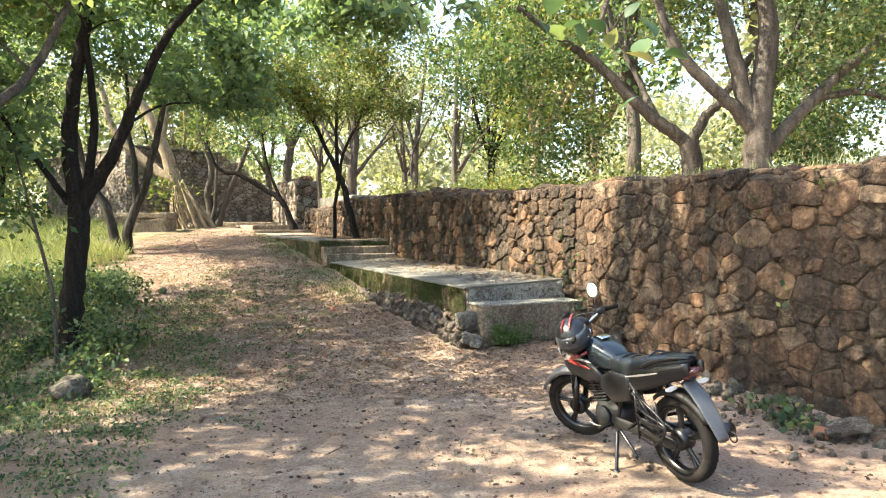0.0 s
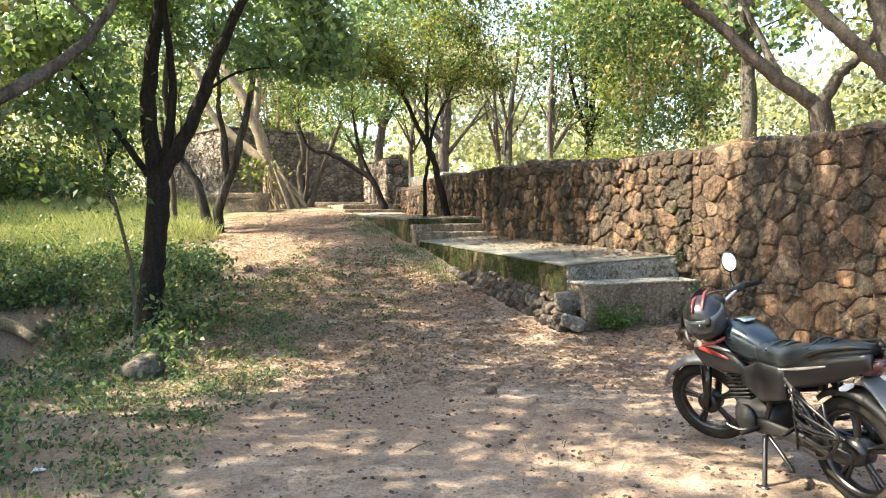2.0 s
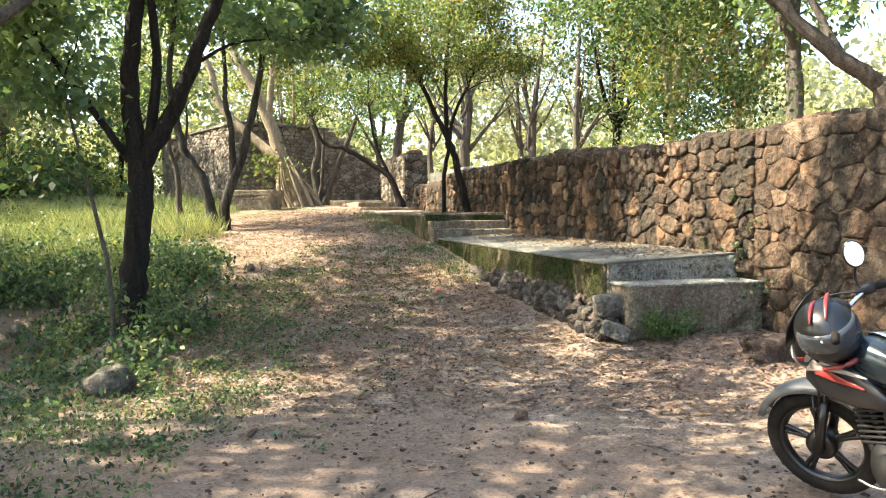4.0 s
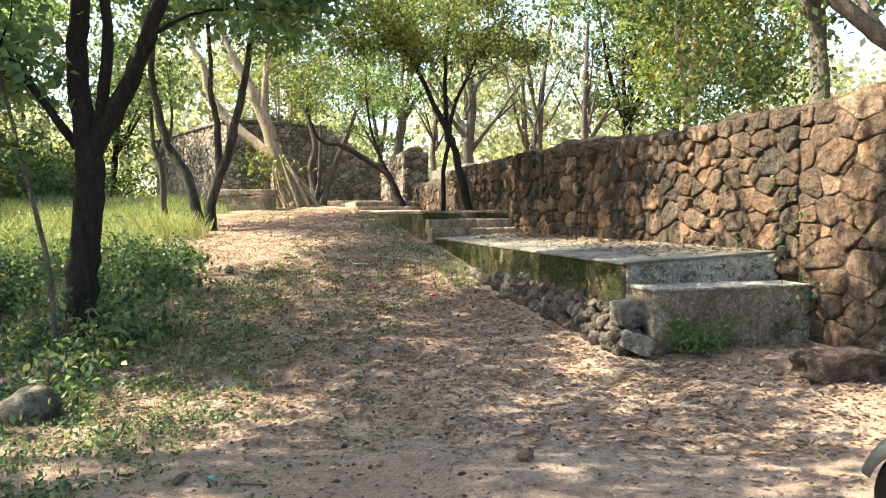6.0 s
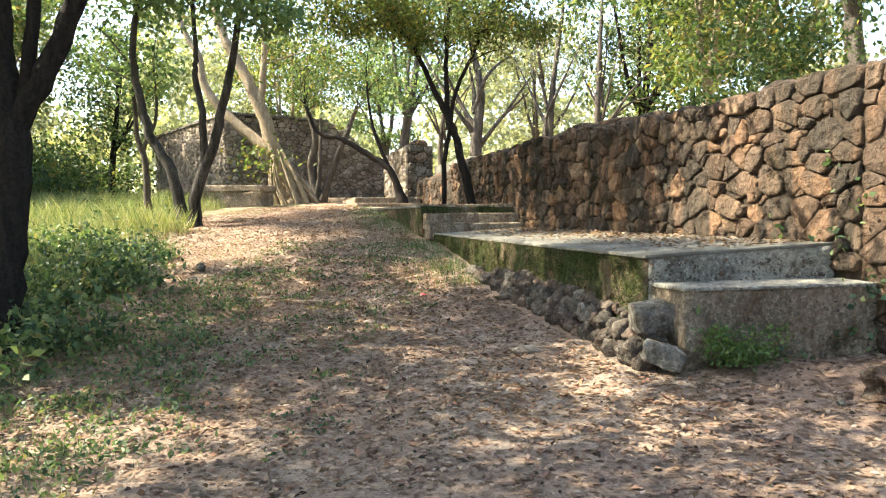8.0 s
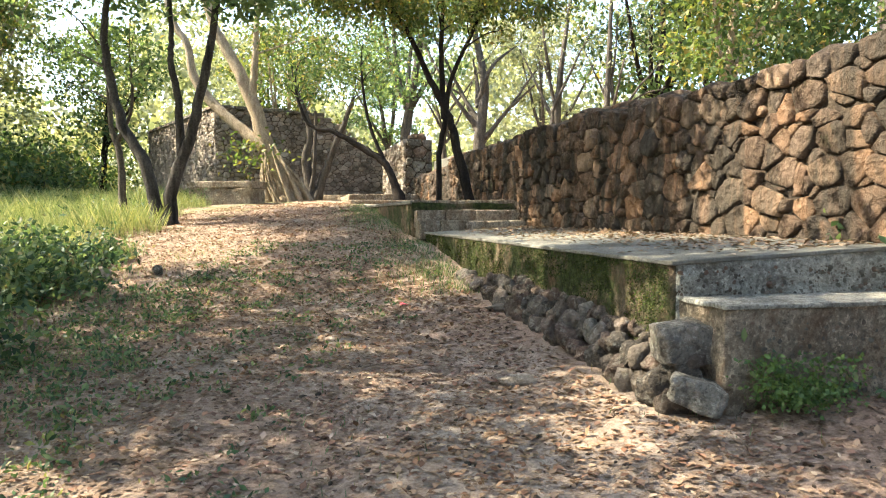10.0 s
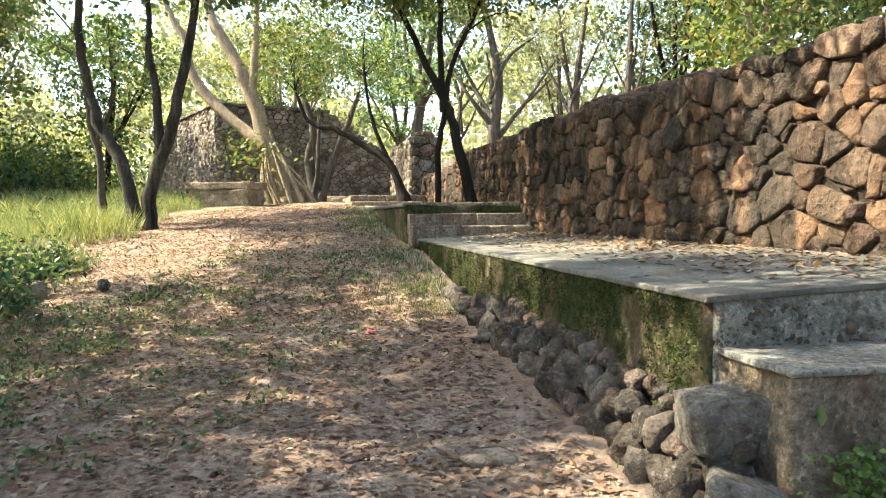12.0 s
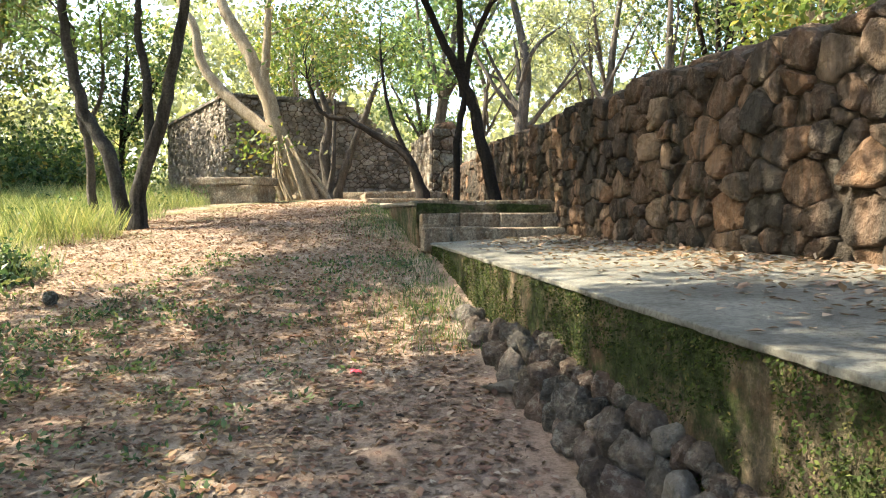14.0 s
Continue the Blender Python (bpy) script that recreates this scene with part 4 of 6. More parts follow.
tree("big_tree", "large grey tree with many rising limbs behind the wall", M_BARK_GREY, M_LEAF,
     [([(5.78, 14.0, 1.4), (5.78, 14.0, 2.58), (5.82, 14.0, 3.72), (5.96, 14.0, 4.95), (5.84, 14.0, 5.97), (6.0, 14.0, 8)], 0.28, 0.11),
      ([(5.7, 14.0, 3.2), (5.3, 13.95, 3.62), (4.72, 13.9, 4.13), (4.2, 13.9, 4.75), (3.88, 13.9, 5.57), (3.4, 13.8, 7)], 0.14, 0.06),
      ([(5.7, 14.0, 3.3), (5.34, 14.0, 4.54), (5.07, 14.0, 5.57), (4.9, 14, 7.2)], 0.17, 0.07),
      ([(5.95, 14.0, 2.8), (6.9, 14.0, 3.87), (8.11, 14.0, 4.95), (9.4, 14, 5.8)], 0.13, 0.06), ([(6.9, 14, 3.8), (7.8, 14.1, 3.9), (8.8, 14.2, 3.6)], 0.08, 0.03)],
     [((5.2, 14.2, 7.0), (3.6, 2.8, 1.7), 110), ((8.2, 14.6, 5.0), (2.0, 1.8, 1.6), 50), ((7.2, 15.6, 3.4), (1.8, 1.0, 1.0), 26)], (0.105, 0.058), 88, 0.34, 31)
hang = tree("overhanging_tree", "tree with broad leaves hanging low over the path", M_BARK_GREY, M_LEAF_COOL,
     [([(6.6, 4.4, 1.3), (6.5, 4.3, 3.0), (5.6, 4.0, 4.4)], 0.2, 0.12), ([(5.8, 4.1, 4.2), (3.6, 3.4, 4.0), (1.5, 2.5, 3.0), (0.62, 2.15, 2.3), (0.40, 2.1, 2.02)], 0.05, 0.004), ([(1.5, 2.5, 3.0), (0.4, 2.3, 2.7), (-0.18, 2.2, 2.2)], 0.012, 0.003),
      ([(3.6, 3.4, 4.0), (1.8, 5.0, 3.9), (0.4, 6.1, 3.5), (-0.3, 6.4, 3.3)], 0.025, 0.005)],
     [((2.6, 3.4, 4.4), (1.6, 1.2, 0.6), 24), ((-0.3, 6.3, 3.3), (0.8, 0.5, 0.28), 22)], (0.095, 0.06), 9, 0.1, 32, 0.006)
rg = np.random.default_rng(6)
bm = bmesh.new()
for k in range(30):
    if k < 22:
        c = Vector((0.42 + rg.normal(0, 0.10), 2.1 + rg.normal(0, 0.10), 2.06 + rg.normal(0, 0.09)))
    else:
        c = Vector((-0.14 + rg.normal(0, 0.07), 2.2 + rg.normal(0, 0.08), 2.22 + rg.normal(0, 0.04)))
    m = Matrix.Translation(c) @ pose(0, 0, 0, rg.uniform(20, 75), rg.uniform(-30, 30), rg.uniform(0, 360)) @ Matrix.Scale(rg.uniform(0.7, 1.15), 4)
    rib, lefts, rights = [], [], []
    for a, w in ((0.0, 0.004), (0.14, 0.55), (0.34, 1.0), (0.58, 0.82), (0.82, 0.36), (1.0, 0.01)):
        y, sag = a * 0.085, -0.018 * a * a
        rib.append(bm.verts.new(m @ Vector((0, y, sag))))
        lefts.append(bm.verts.new(m @ Vector((-0.027 * w, y, sag + 0.007 * w))))
        rights.append(bm.verts.new(m @ Vector((0.027 * w, y, sag + 0.007 * w))))
    for q in range(5):
        bm.faces.new((lefts[q], rib[q], rib[q + 1], lefts[q + 1]))
        bm.faces.new((rib[q], rights[q], rights[q + 1], rib[q + 1]))
bmesh.ops.translate(bm, vec=-Vector(hang.location), verts=bm.verts)
part("hanging_leaves", bm, M_WEED, hang, "broad dull green leaves on the lowest twigs")

# pale, nearly bare trees beyond the end of the wall
def bare_tree(x, y, h, r, seed, label):
    rg = np.random.default_rng(seed)
    z = float(land(x, y)) - 0.1
    stems = [([(x, y, z), (x + rg.normal(0, 0.1), y, z + h * 0.3), (x + rg.normal(0, 0.3), y, z + h * 0.6), (x + rg.normal(0, 0.6), y, z + h)], r, r * 0.3)]
    for k in range(7):
        s = z + h * rg.uniform(0.25, 0.6)
        d = rg.uniform(-1, 1) * h * 0.35
        stems.append(([(x + rg.normal(0, 0.05), y, s), (x + d * 0.45, y + rg.normal(0, 0.4), s + h * 0.16), (x + d, y + rg.normal(0, 0.6), s + h * rg.uniform(0.2, 0.42))], r * 0.36, r * 0.1))
    tree("bare_tree", label, M_BARK_GREY, M_LEAF_HAZED, stems, [((x, y, z + h * 0.85), (h * 0.38, h * 0.3, h * 0.25), 46)], (0.13, 0.06), 16, 0.4, seed, 0.02, 9)


bare_tree(-4.2, 34.5, 7.5, 0.3, 81, "thick pale tree with a gnarled trunk beyond the wall")
bare_tree(-1.4, 33.0, 7.0, 0.2, 82, "pale nearly bare tree beyond the wall")
bare_tree(0.6, 30.5, 6.5, 0.16, 83, "pale nearly bare tree beyond the wall")
bare_tree(-6.4, 40.0, 8.0, 0.17, 84, "slender pale tree far up the path")

# ---- woods further off: three kinds, copied ----
KINDS = []
for k, (bark, leaf, h) in enumerate(((M_BARK_GREY, M_LEAF_HAZED, 9.0), (M_BARK_DARK, M_LEAF, 8.0), (M_BARK_PALE, M_LEAF_GOLD, 8.5), (M_BARK_GREY, M_LEAF_COOL, 9.5))):
    rg = np.random.default_rng(60 + k)
    lean = rg.uniform(-0.6, 0.6, 2)
    stems = [([(0, 0, -0.2), (lean[0] * 0.3, lean[1] * 0.3, h * 0.25), (lean[0], lean[1], h * 0.5), (lean[0] * 1.5, lean[1], h * 0.85)], 0.2, 0.05)]
    for _ in range(4):
        d = rg.uniform(-1, 1, 2)
        stems.append(([(lean[0] * 0.35, lean[1] * 0.35, h * 0.27), (lean[0] * 0.4 + d[0], lean[1] * 0.4 + d[1], h * 0.45), (lean[0] + d[0] * 2, lean[1] + d[1] * 2, h * 0.72)], 0.1, 0.03))
    t0 = tree("woodland_tree", "slender woodland tree with thin foliage", bark, leaf, stems,
              [((lean[0], lean[1], h * 0.72), (2.9, 2.9, h * 0.27), 84), ((lean[0], lean[1], h * 0.40), (2.6, 2.6, h * 0.10), 14)], (0.19, 0.105), 66, 0.33, 70 + k, 0.02, 6)
    t0["group"] = "woodland trees"
    KINDS.append(t0)
# spots close on the left and behind are unseen trees, added for their shade
SPOTS = [(-22.5, 27), (-25, 19), (-22, 29), (-21, 13), (-16.5, 11), (-24, 14), (-12, 34.5), (-7.5, 36), (-15, 40), (-21, 36), (3, 25.5), (5.5, 22), (8.5, 20), (2, 33), (6, 30), (13.5, 27), (12, 19),
         (-26, 22), (-27, 31), (-9.5, 42), (-2, 41), (5, 39), (17, 36), (-14, 8), (11, 11), (10, 6), (-9.5, 3.5), (-10.8, 6.8), (-11.5, 12.4), (-7, -1), (-12, 0), (-24, 24), (-25, 33), (-26, 27)]
rg = np.random.default_rng(9)
for i, (x, y) in enumerate(SPOTS):
    k = i % 4 if i >= 4 else i
    s = rg.uniform(0.85, 1.25)
    m = Matrix.Translation((x, y, float(land(x, y)))) @ pose(0, 0, 0, 0, 0, rg.uniform(0, 360)) @ Matrix.Scale(s, 4)
    if i < 4:
        KINDS[i].matrix_basis = m
    else:
        ob = copy_thing(KINDS[k], Matrix.Identity(4))
        ob.matrix_basis = m
# far belt of woods, its leaf colour paled for haze
rg = np.random.default_rng(17)
spots = []
for _ in range(1100):
    a, d = rg.uniform(-1.35, 1.15), rg.uniform(40, 78)
    c = np.array([d * math.sin(a), 6 + d * math.cos(a), 0])
    c[2] = 1 + d * 0.27 * rg.random() * (0.55 + 0.45 * math.sin(a * 9) * math.sin(a * 23 + 1))
    spots.append(c + rg.normal(0, 1, (130, 3)) * np.array([1.0, 1.0, 0.6]))
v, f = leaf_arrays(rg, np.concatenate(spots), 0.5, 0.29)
woods = new("far_woods", quads("far_woods", v, f, M_LEAF_HAZED))
tagged(woods, "belt of distant woodland foliage with haze put into its pale green", "woods", kind="stuff")

# ---- undergrowth ----


def patch_spots(rg, n, x0, x1, y0, y1, keep=None):
    p = np.stack([rg.uniform(x0, x1, n), rg.uniform(y0, y1, n)], 1)
    if keep is not None:
        p = p[keep(p[:, 0], p[:, 1])]
    return np.column_stack([p, land(p[:, 0], p[:, 1])])


def left_edge(y):
    """Where the undergrowth meets the path."""
    return np.interp(y, [4, 6, 8.5, 10, 12, 16, 20, 24], [-3.6, -3.7, -4.1, -4.2, -5.0, -6.6, -8.6, -10.2])


def weeds(name, label, rg, spots, height, leaf, size, per, radius):
    chunks = []
    for s in spots:
        h = height * rg.uniform(0.4, 1.2)
        n = int(per * rg.uniform(0.6, 1.4))
        q = rg.normal(0, radius, (n, 3))
        q[:, 2] = rg.uniform(0.05, 1, n) ** 0.8 * h
        chunks.append(s + q)
    v, f = leaf_arrays(rg, np.concatenate(chunks), *size, droop=0.05)
    ob = new(name, quads(name, v, f, leaf))
    tagged(ob, label, "weeds", kind="stuff")


rg = np.random.default_rng(41)
sp = patch_spots(rg, 1900, -12, -3.4, 5, 15.5, lambda x, y: (x < left_edge(y) + 0.3 * np.sin(y * 3)) & (x > left_edge(y) - 6) & (((x + 6.8) / 0.95) ** 2 + ((y - 10.0) / 0.85) ** 2 > 1) & (np.sin(x * 2.1 + y) * np.sin(y * 1.7 - x * 0.6) > -0.4))
front = (sp[:, 1] < 9.7) & (sp[:, 0] < -4.2)
weeds("undergrowth", "dense green undergrowth of leafy weeds beside the path", rg, sp[~front], 0.55, M_WEED, (0.085, 0.045), 44, 0.16)
weeds("bank_weeds", "short green weeds on the bank before the dip", rg, sp[front][::2], 0.16, M_WEED, (0.07, 0.035), 40, 0.18)
weeds("low_weeds", "low sparse weeds along the path edge", rg,
      patch_spots(rg, 420, -5, -2.3, 4, 15, lambda x, y: (x < left_edge(y) + 1.3) & (x > left_edge(y) - 0.4)), 0.07, M_WEED, (0.05, 0.022), 30, 0.10)
weeds("step_weed", "bright green weeds growing at the step foot", rg, np.array([[*at(8.99 + 0.02 * (k % 3), 4.60 + 0.07 * k)[:2], -0.14] for k in range(7)]), 0.25, M_WEED_BRIGHT, (0.028, 0.02), 190, 0.07)


def grass(name, label, rg, spots, height, width, leaf):
    n = len(spots)
    x, y = spots[:, 0], spots[:, 1]
    h = height * rg.uniform(0.5, 1.3, n) * (0.75 + 0.35 * np.sin(x * 1.3 + 0.7 * y) * np.sin(y * 0.9 - 0.4 * x) + 0.25 * np.sin(3.1 * x + y) * np.sin(2.7 * y))
    a = rg.uniform(0, 6.283, n)
    side = np.stack([np.cos(a), np.sin(a), 0 * a], 1) * width
    bend = rg.normal(0, 0.28, (n, 2)) * h[:, None]
    up = np.column_stack([bend, h])
    v = np.stack([spots - side / 2, spots + side / 2, spots + up * 0.55 * np.array([0.88, 0.88, 1]) + side * 0.35, spots + up], 1).reshape(-1, 3)
    ob = new(name, quads(name, v, np.arange(4 * n).reshape(n, 4), leaf))
    tagged(ob, label, "grass", kind="stuff")



def shrubs(name, label, rg, spots, radius, leaf, size, per):
    """Leafy bushes: many leaves round bent stems, thinner at the rim."""
    chunks, stems = [], []
    for s in spots:
        r = radius * rg.uniform(0.6, 1.3)
        for _ in range(7):
            d = rg.normal(size=3)
            d[2] = abs(d[2]) + 0.3
            c = s + d / np.linalg.norm(d) * r * rg.uniform(0.5, 1.0)
            chunks.append(c + rg.normal(0, 0.3 * r, (per, 3)))
            stems.append(tube_arrays(smooth_line([s - [0, 0, 0.1], (s + c) / 2 + rg.normal(0, 0.1, 3), c], 3), np.linspace(0.02, 0.006, 7), 5))
    q = np.concatenate(chunks)
    v, f = leaf_arrays(rg, q, *size)
    ob = new(name, quads(name, v, f, leaf))
    tagged(ob, label, "bushes", kind="stuff")
    v, f = joined(stems)
    st = new("stems", quads("stems", v, f, M_BARK_GREY, True))
    st.parent = ob


p = patch_spots(rg, 40, -9, -4.3, 6, 15, lambda x, y: (x < left_edge(y) - 0.35) & (y > 11.2) & (((x + 7.0) / 1.5) ** 2 + ((y - 10.3) / 1.9) ** 2 > 1))
shrubs("undergrowth_bushes", "dark leafy bushes in the undergrowth", rg, p, 0.42, M_WEED, (0.085, 0.05), 42)
sp = rg.uniform(10.8, 15.5, 17)
sp = np.stack([left_edge(sp) - 0.7 + rg.normal(0, 0.45, 17), sp], 1)
shrubs("path_edge_bushes", "low leafy green bushes crowding the path edge", rg, np.column_stack([sp, land(sp[:, 0], sp[:, 1])]), 0.29, M_WEED, (0.065, 0.04), 70)
weeds("clearing_weeds", "rank weeds standing among the pale grass", rg, patch_spots(rg, 230, -17, -7, 14.5, 27, lambda x, y: (x < left_edge(y) - 0.6) & (np.sin(x * 1.1 + 2) * np.sin(y * 0.8) > -0.2)), 0.42, M_WEED, (0.085, 0.04), 50, 0.2)
shrubs("clearing_bushes", "dense green bushes beyond the clearing", rg, np.concatenate([patch_spots(rg, 44, -29, -20, 14, 33), patch_spots(rg, 14, -28, -20.5, 30, 40)]), 1.9, M_LEAF, (0.2, 0.1), 150)
shrubs("bank_bushes", "yellow green bushes on the bank behind the wall", rg, np.array([[*at(u, v)[:2], 1.6] for u, v in zip(rg.uniform(11, 30, 22), rg.uniform(10.0, 16, 22))]), 1.25, M_LEAF_GOLD, (0.115, 0.06), 210)
shrubs("bank_shrubs", "green shrubs on the bank under the big trees", rg, np.array([[*at(u, v)[:2], 1.6] for u, v in zip(rg.uniform(3, 14, 9), rg.uniform(13, 19, 9))]), 1.0, M_LEAF, (0.14, 0.07), 110)
grass("tall_grass", "tall pale green grass in the clearing", rg, patch_spots(rg, 74000, -20, -6.2, 12.5, 30, lambda x, y: x < left_edge(y) - 0.3 + 0.5 * np.sin(y * 2.1)), 0.48, 0.008, M_GRASS)
grass("edge_grass", "short trampled grass along the path edge", rg, patch_spots(rg, 16000, -6, -2, 4, 20, lambda x, y: (x < left_edge(y) + 1.5 * rg.random(len(x))) & (x > left_edge(y) - 1.2)), 0.085, 0.006, M_GRASS)
grass("path_grass", "thin green tufts on the trodden path", rg, patch_spots(rg, 14000, -4.5, 3.5, 3, 19, lambda x, y: (np.sin(x * 1.9 + 1) * np.sin(y * 1.3 + x) + rg.normal(0, 0.25, len(x)) > 0.75) & (ACROSS[0] * x + ACROSS[1] * y < 5.9)), 0.07, 0.006, M_WEED)


n = 7000
uu, vv = rg.uniform(13, 25, n), 4.3 - np.abs(rg.normal(0, 0.45, n))
p = np.stack([ALONG[0] * uu + ACROSS[0] * vv, ALONG[1] * uu + ACROSS[1] * vv], 1)
grass("landing_grass", "short yellowing grass along the foot of the landing", rg, np.column_stack([p, land(p[:, 0], p[:, 1])]), 0.08, 0.006, M_WEED)


def free_ground(x, y):
    u, v = ALONG[0] * x + ALONG[1] * y, ACROSS[0] * x + ACROSS[1] * y
    return (v < np.where(u > 9.2, 4.1, 5.95)) & (x > left_edge(y) - 0.8)


sp = patch_spots(rg, 105000, -11, 4, 3.5, 29, lambda x, y: free_ground(x, y) & (rg.random(len(x)) < np.clip((27 - y) / 7, 0.3, 1) * np.clip((y - 5) / 4, 0.22, 1)))
near = patch_spots(rg, 34000, -5.0, 2.6, 8, 15.5, free_ground)
sp = np.concatenate([sp, near])
sp[:, 2] += 0.006
v, f = leaf_arrays(rg, sp, 0.036, 0.022, 0.0, 0.7, 0.8)
tagged(new("leaf_litter", quads("leaf_litter", v, f, M_LITTER)), "dry brown leaves strewn over the path", "leaves", kind="stuff")
sp = patch_spots(rg, 66000, -9.5, 1.0, 8.2, 27, lambda x, y: free_ground(x, y) & (rg.random(len(x)) < np.clip((y - 7.5) / 3, 0.1, 1)))
sp[:, 2] += 0.008
v, f = leaf_arrays(rg, sp, 0.044, 0.027, 0.0, 0.5, 0.75)
tagged(new("russet_litter", quads("russet_litter", v, f, M_LITTER_RED)), "thick carpet of curled russet leaves up the path", "leaves", kind="stuff")
weeds("path_weeds", "small green weeds scattered along the trodden path", rg, patch_spots(rg, 520, -5.2, -1.6, 7, 17, lambda x, y: rg.random(len(x)) < np.where(x < -2.6, 0.9, 0.25)), 0.05, M_WEED, (0.045, 0.02), 20, 0.07)
n = 5600
uu, vv = rg.uniform(9.7, 25.5, n), EDGE + 0.05 + (WALL_V - 0.1 - EDGE) * rg.uniform(0, 1, n) ** 0.42
zz = np.where(uu < 17, 0.606 + 0.05 * (vv - EDGE), 1.097)
ok = (uu < 16.9) | (uu > 17.9)
sp = np.stack([ALONG[0] * uu + ACROSS[0] * vv, ALONG[1] * uu + ACROSS[1] * vv, zz], 1)[ok]
v, f = leaf_arrays(rg, sp, 0.048, 0.03, 0.0, 0.5, 0.8)
v[:, 2] = np.maximum(v[:, 2], 0.607)
tagged(new("terrace_leaves", quads("terrace_leaves", v, f, M_LITTER)), "curled dry leaves lying on the concrete terrace", "leaves", kind="stuff")
# pebbles
pebble = rock_mesh(np.random.default_rng(2), "pebble", (1, 1, 0.6), M_STONE_JOINED, 1, 0.2)
pv = np.array([q.co[:] for q in pebble.vertices])
pf = [tuple(p.vertices) for p in pebble.polygons]
sp = patch_spots(rg, 8200, -4.2, 4.4, 3, 16, free_ground)
vs, fs = [], []
for i, s in enumerate(sp):
    r = 0.008 + 0.02 * rg.random() ** 3
    a = rg.uniform(0, 6.28)
    c, q = math.cos(a), math.sin(a)
    w = pv * r * np.array([1.2, 0.9, 1])
    vs.append(np.stack([w[:, 0] * c - w[:, 1] * q, w[:, 0] * q + w[:, 1] * c, w[:, 2]], 1) + s)
    fs += [tuple(k + i * len(pv) for k in t) for t in pf]
me = bpy.data.meshes.new("gravel")
me.from_pydata(np.concatenate(vs).tolist(), [], fs)
me.materials.append(M_STONE_JOINED)
tagged(new("gravel", me), "loose gravel and pebbles on the path", "gravel", kind="stuff")
bpy.data.meshes.remove(pebble)

# ---- motorcycle ----
M_BLACK = plain_material("black_paint", (0.006, 0.006, 0.007), 0.34, 0.0, 0.12, 0.03)
M_TANK = plain_material("dark_metallic_paint", (0.022, 0.032, 0.040), 0.25, 0.5, 0.4, 0.05)
M_RED = plain_material("red_decal", (0.22, 0.02, 0.018), 0.35, 0.0, 0.4, 0.2)
M_CREAM = plain_material("pale_decal", (0.38, 0.33, 0.29), 0.4, 0.0, 0.3, 0.2)
M_PLASTIC = plain_material("black_plastic", (0.008, 0.008, 0.008), 0.55, 0.0, 0.0, 0.05)
M_RUBBER = plain_material("tyre_rubber", (0.012, 0.011, 0.010), 0.85, 0.0, 0.0, 0.1)
M_VINYL = plain_material("seat_vinyl", (0.012, 0.015, 0.018), 0.35, 0.0, 0.0, 0.2)
M_CHROME = plain_material("chrome", (0.75, 0.75, 0.75), 0.12, 1.0, 0.0, 0.1)
M_ALLOY = plain_material("grey_alloy", (0.016, 0.016, 0.016), 0.5, 0.3, 0.0, 0.08)
M_GUARD = plain_material("grey_plastic", (0.085, 0.09, 0.095), 0.45, 0.0, 0.05, 0.2)
M_LAMP_RED = plain_material("red_lens", (0.05, 0.012, 0.012), 0.2, 0.0, 0.5, 0.15)
M_LAMP = plain_material("clear_lens", (0.75, 0.74, 0.70), 0.15, 0.0, 0.5, 0.1)
M_MIRROR = plain_material("mirror_glass", (0.92, 0.93, 0.95), 0.03, 1.0, 0.0, 0.02)
M_VISOR = plain_material("smoked_visor", (0.035, 0.04, 0.045), 0.12, 0.0, 0.3, 0.03)


def rod(name, pts, radius, mat, parent, m=None, label="", sides=8, rounded=True):
    line = smooth_line(pts, 5) if rounded and len(pts) > 2 else np.array(pts, float)
    if len(line) == 2:
        line = np.linspace(line[0], line[1], 3)
    v, f = tube_arrays(line, np.full(len(line), radius) if np.isscalar(radius) else np.interp(np.linspace(0, 1, len(line)), np.linspace(0, 1, len(radius)), radius), sides)
    bm = bmesh.new()
    vs = [bm.verts.new(p) for p in v]
    for q in f:
        bm.faces.new([vs[i] for i in q])
    bm.faces.new(vs[:sides])
    bm.faces.new(vs[-sides:])
    bmesh.ops.recalc_face_normals(bm, faces=bm.faces)
    if m is not None:
        bmesh.ops.transform(bm, matrix=m, verts=bm.verts)
    return part(name, bm, mat, parent, label)


def loft(name, sections, mat, parent, m=None, label="", n=18, power=2.6):
    """sections: (x, y, z, half width, half height) along the body."""
    secs = np.array(sections, float)
    k = np.linspace(0, len(secs) - 1, (len(secs) - 1) * 4 + 1)
    line = smooth_line([s[:3] for s in secs], 4)
    ww = np.interp(k, range(len(secs)), secs[:, 3])
    hh = np.interp(k, range(len(secs)), secs[:, 4])
    bm = bmesh.new()
    rings = []
    th = np.linspace(0, 2 * np.pi, n, endpoint=False)
    cy, cz = np.sign(np.cos(th)) * np.abs(np.cos(th)) ** (2 / power), np.sign(np.sin(th)) * np.abs(np.sin(th)) ** (2 / power)
    for p, w, h in zip(line, ww, hh):
        rings.append([bm.verts.new((p[0], p[1] + w * a, p[2] + h * b)) for a, b in zip(cy, cz)])
    for a, b in zip(rings[:-1], rings[1:]):
        for i in range(n):
            bm.faces.new((a[i], a[(i + 1) % n], b[(i + 1) % n], b[i]))
    bm.faces.new(rings[0])
    bm.faces.new(rings[-1])
    bmesh.ops.recalc_face_normals(bm, faces=bm.faces)
    if m is not None:
        bmesh.ops.transform(bm, matrix=m, verts=bm.verts)
    return part(name, bm, mat, parent, label)


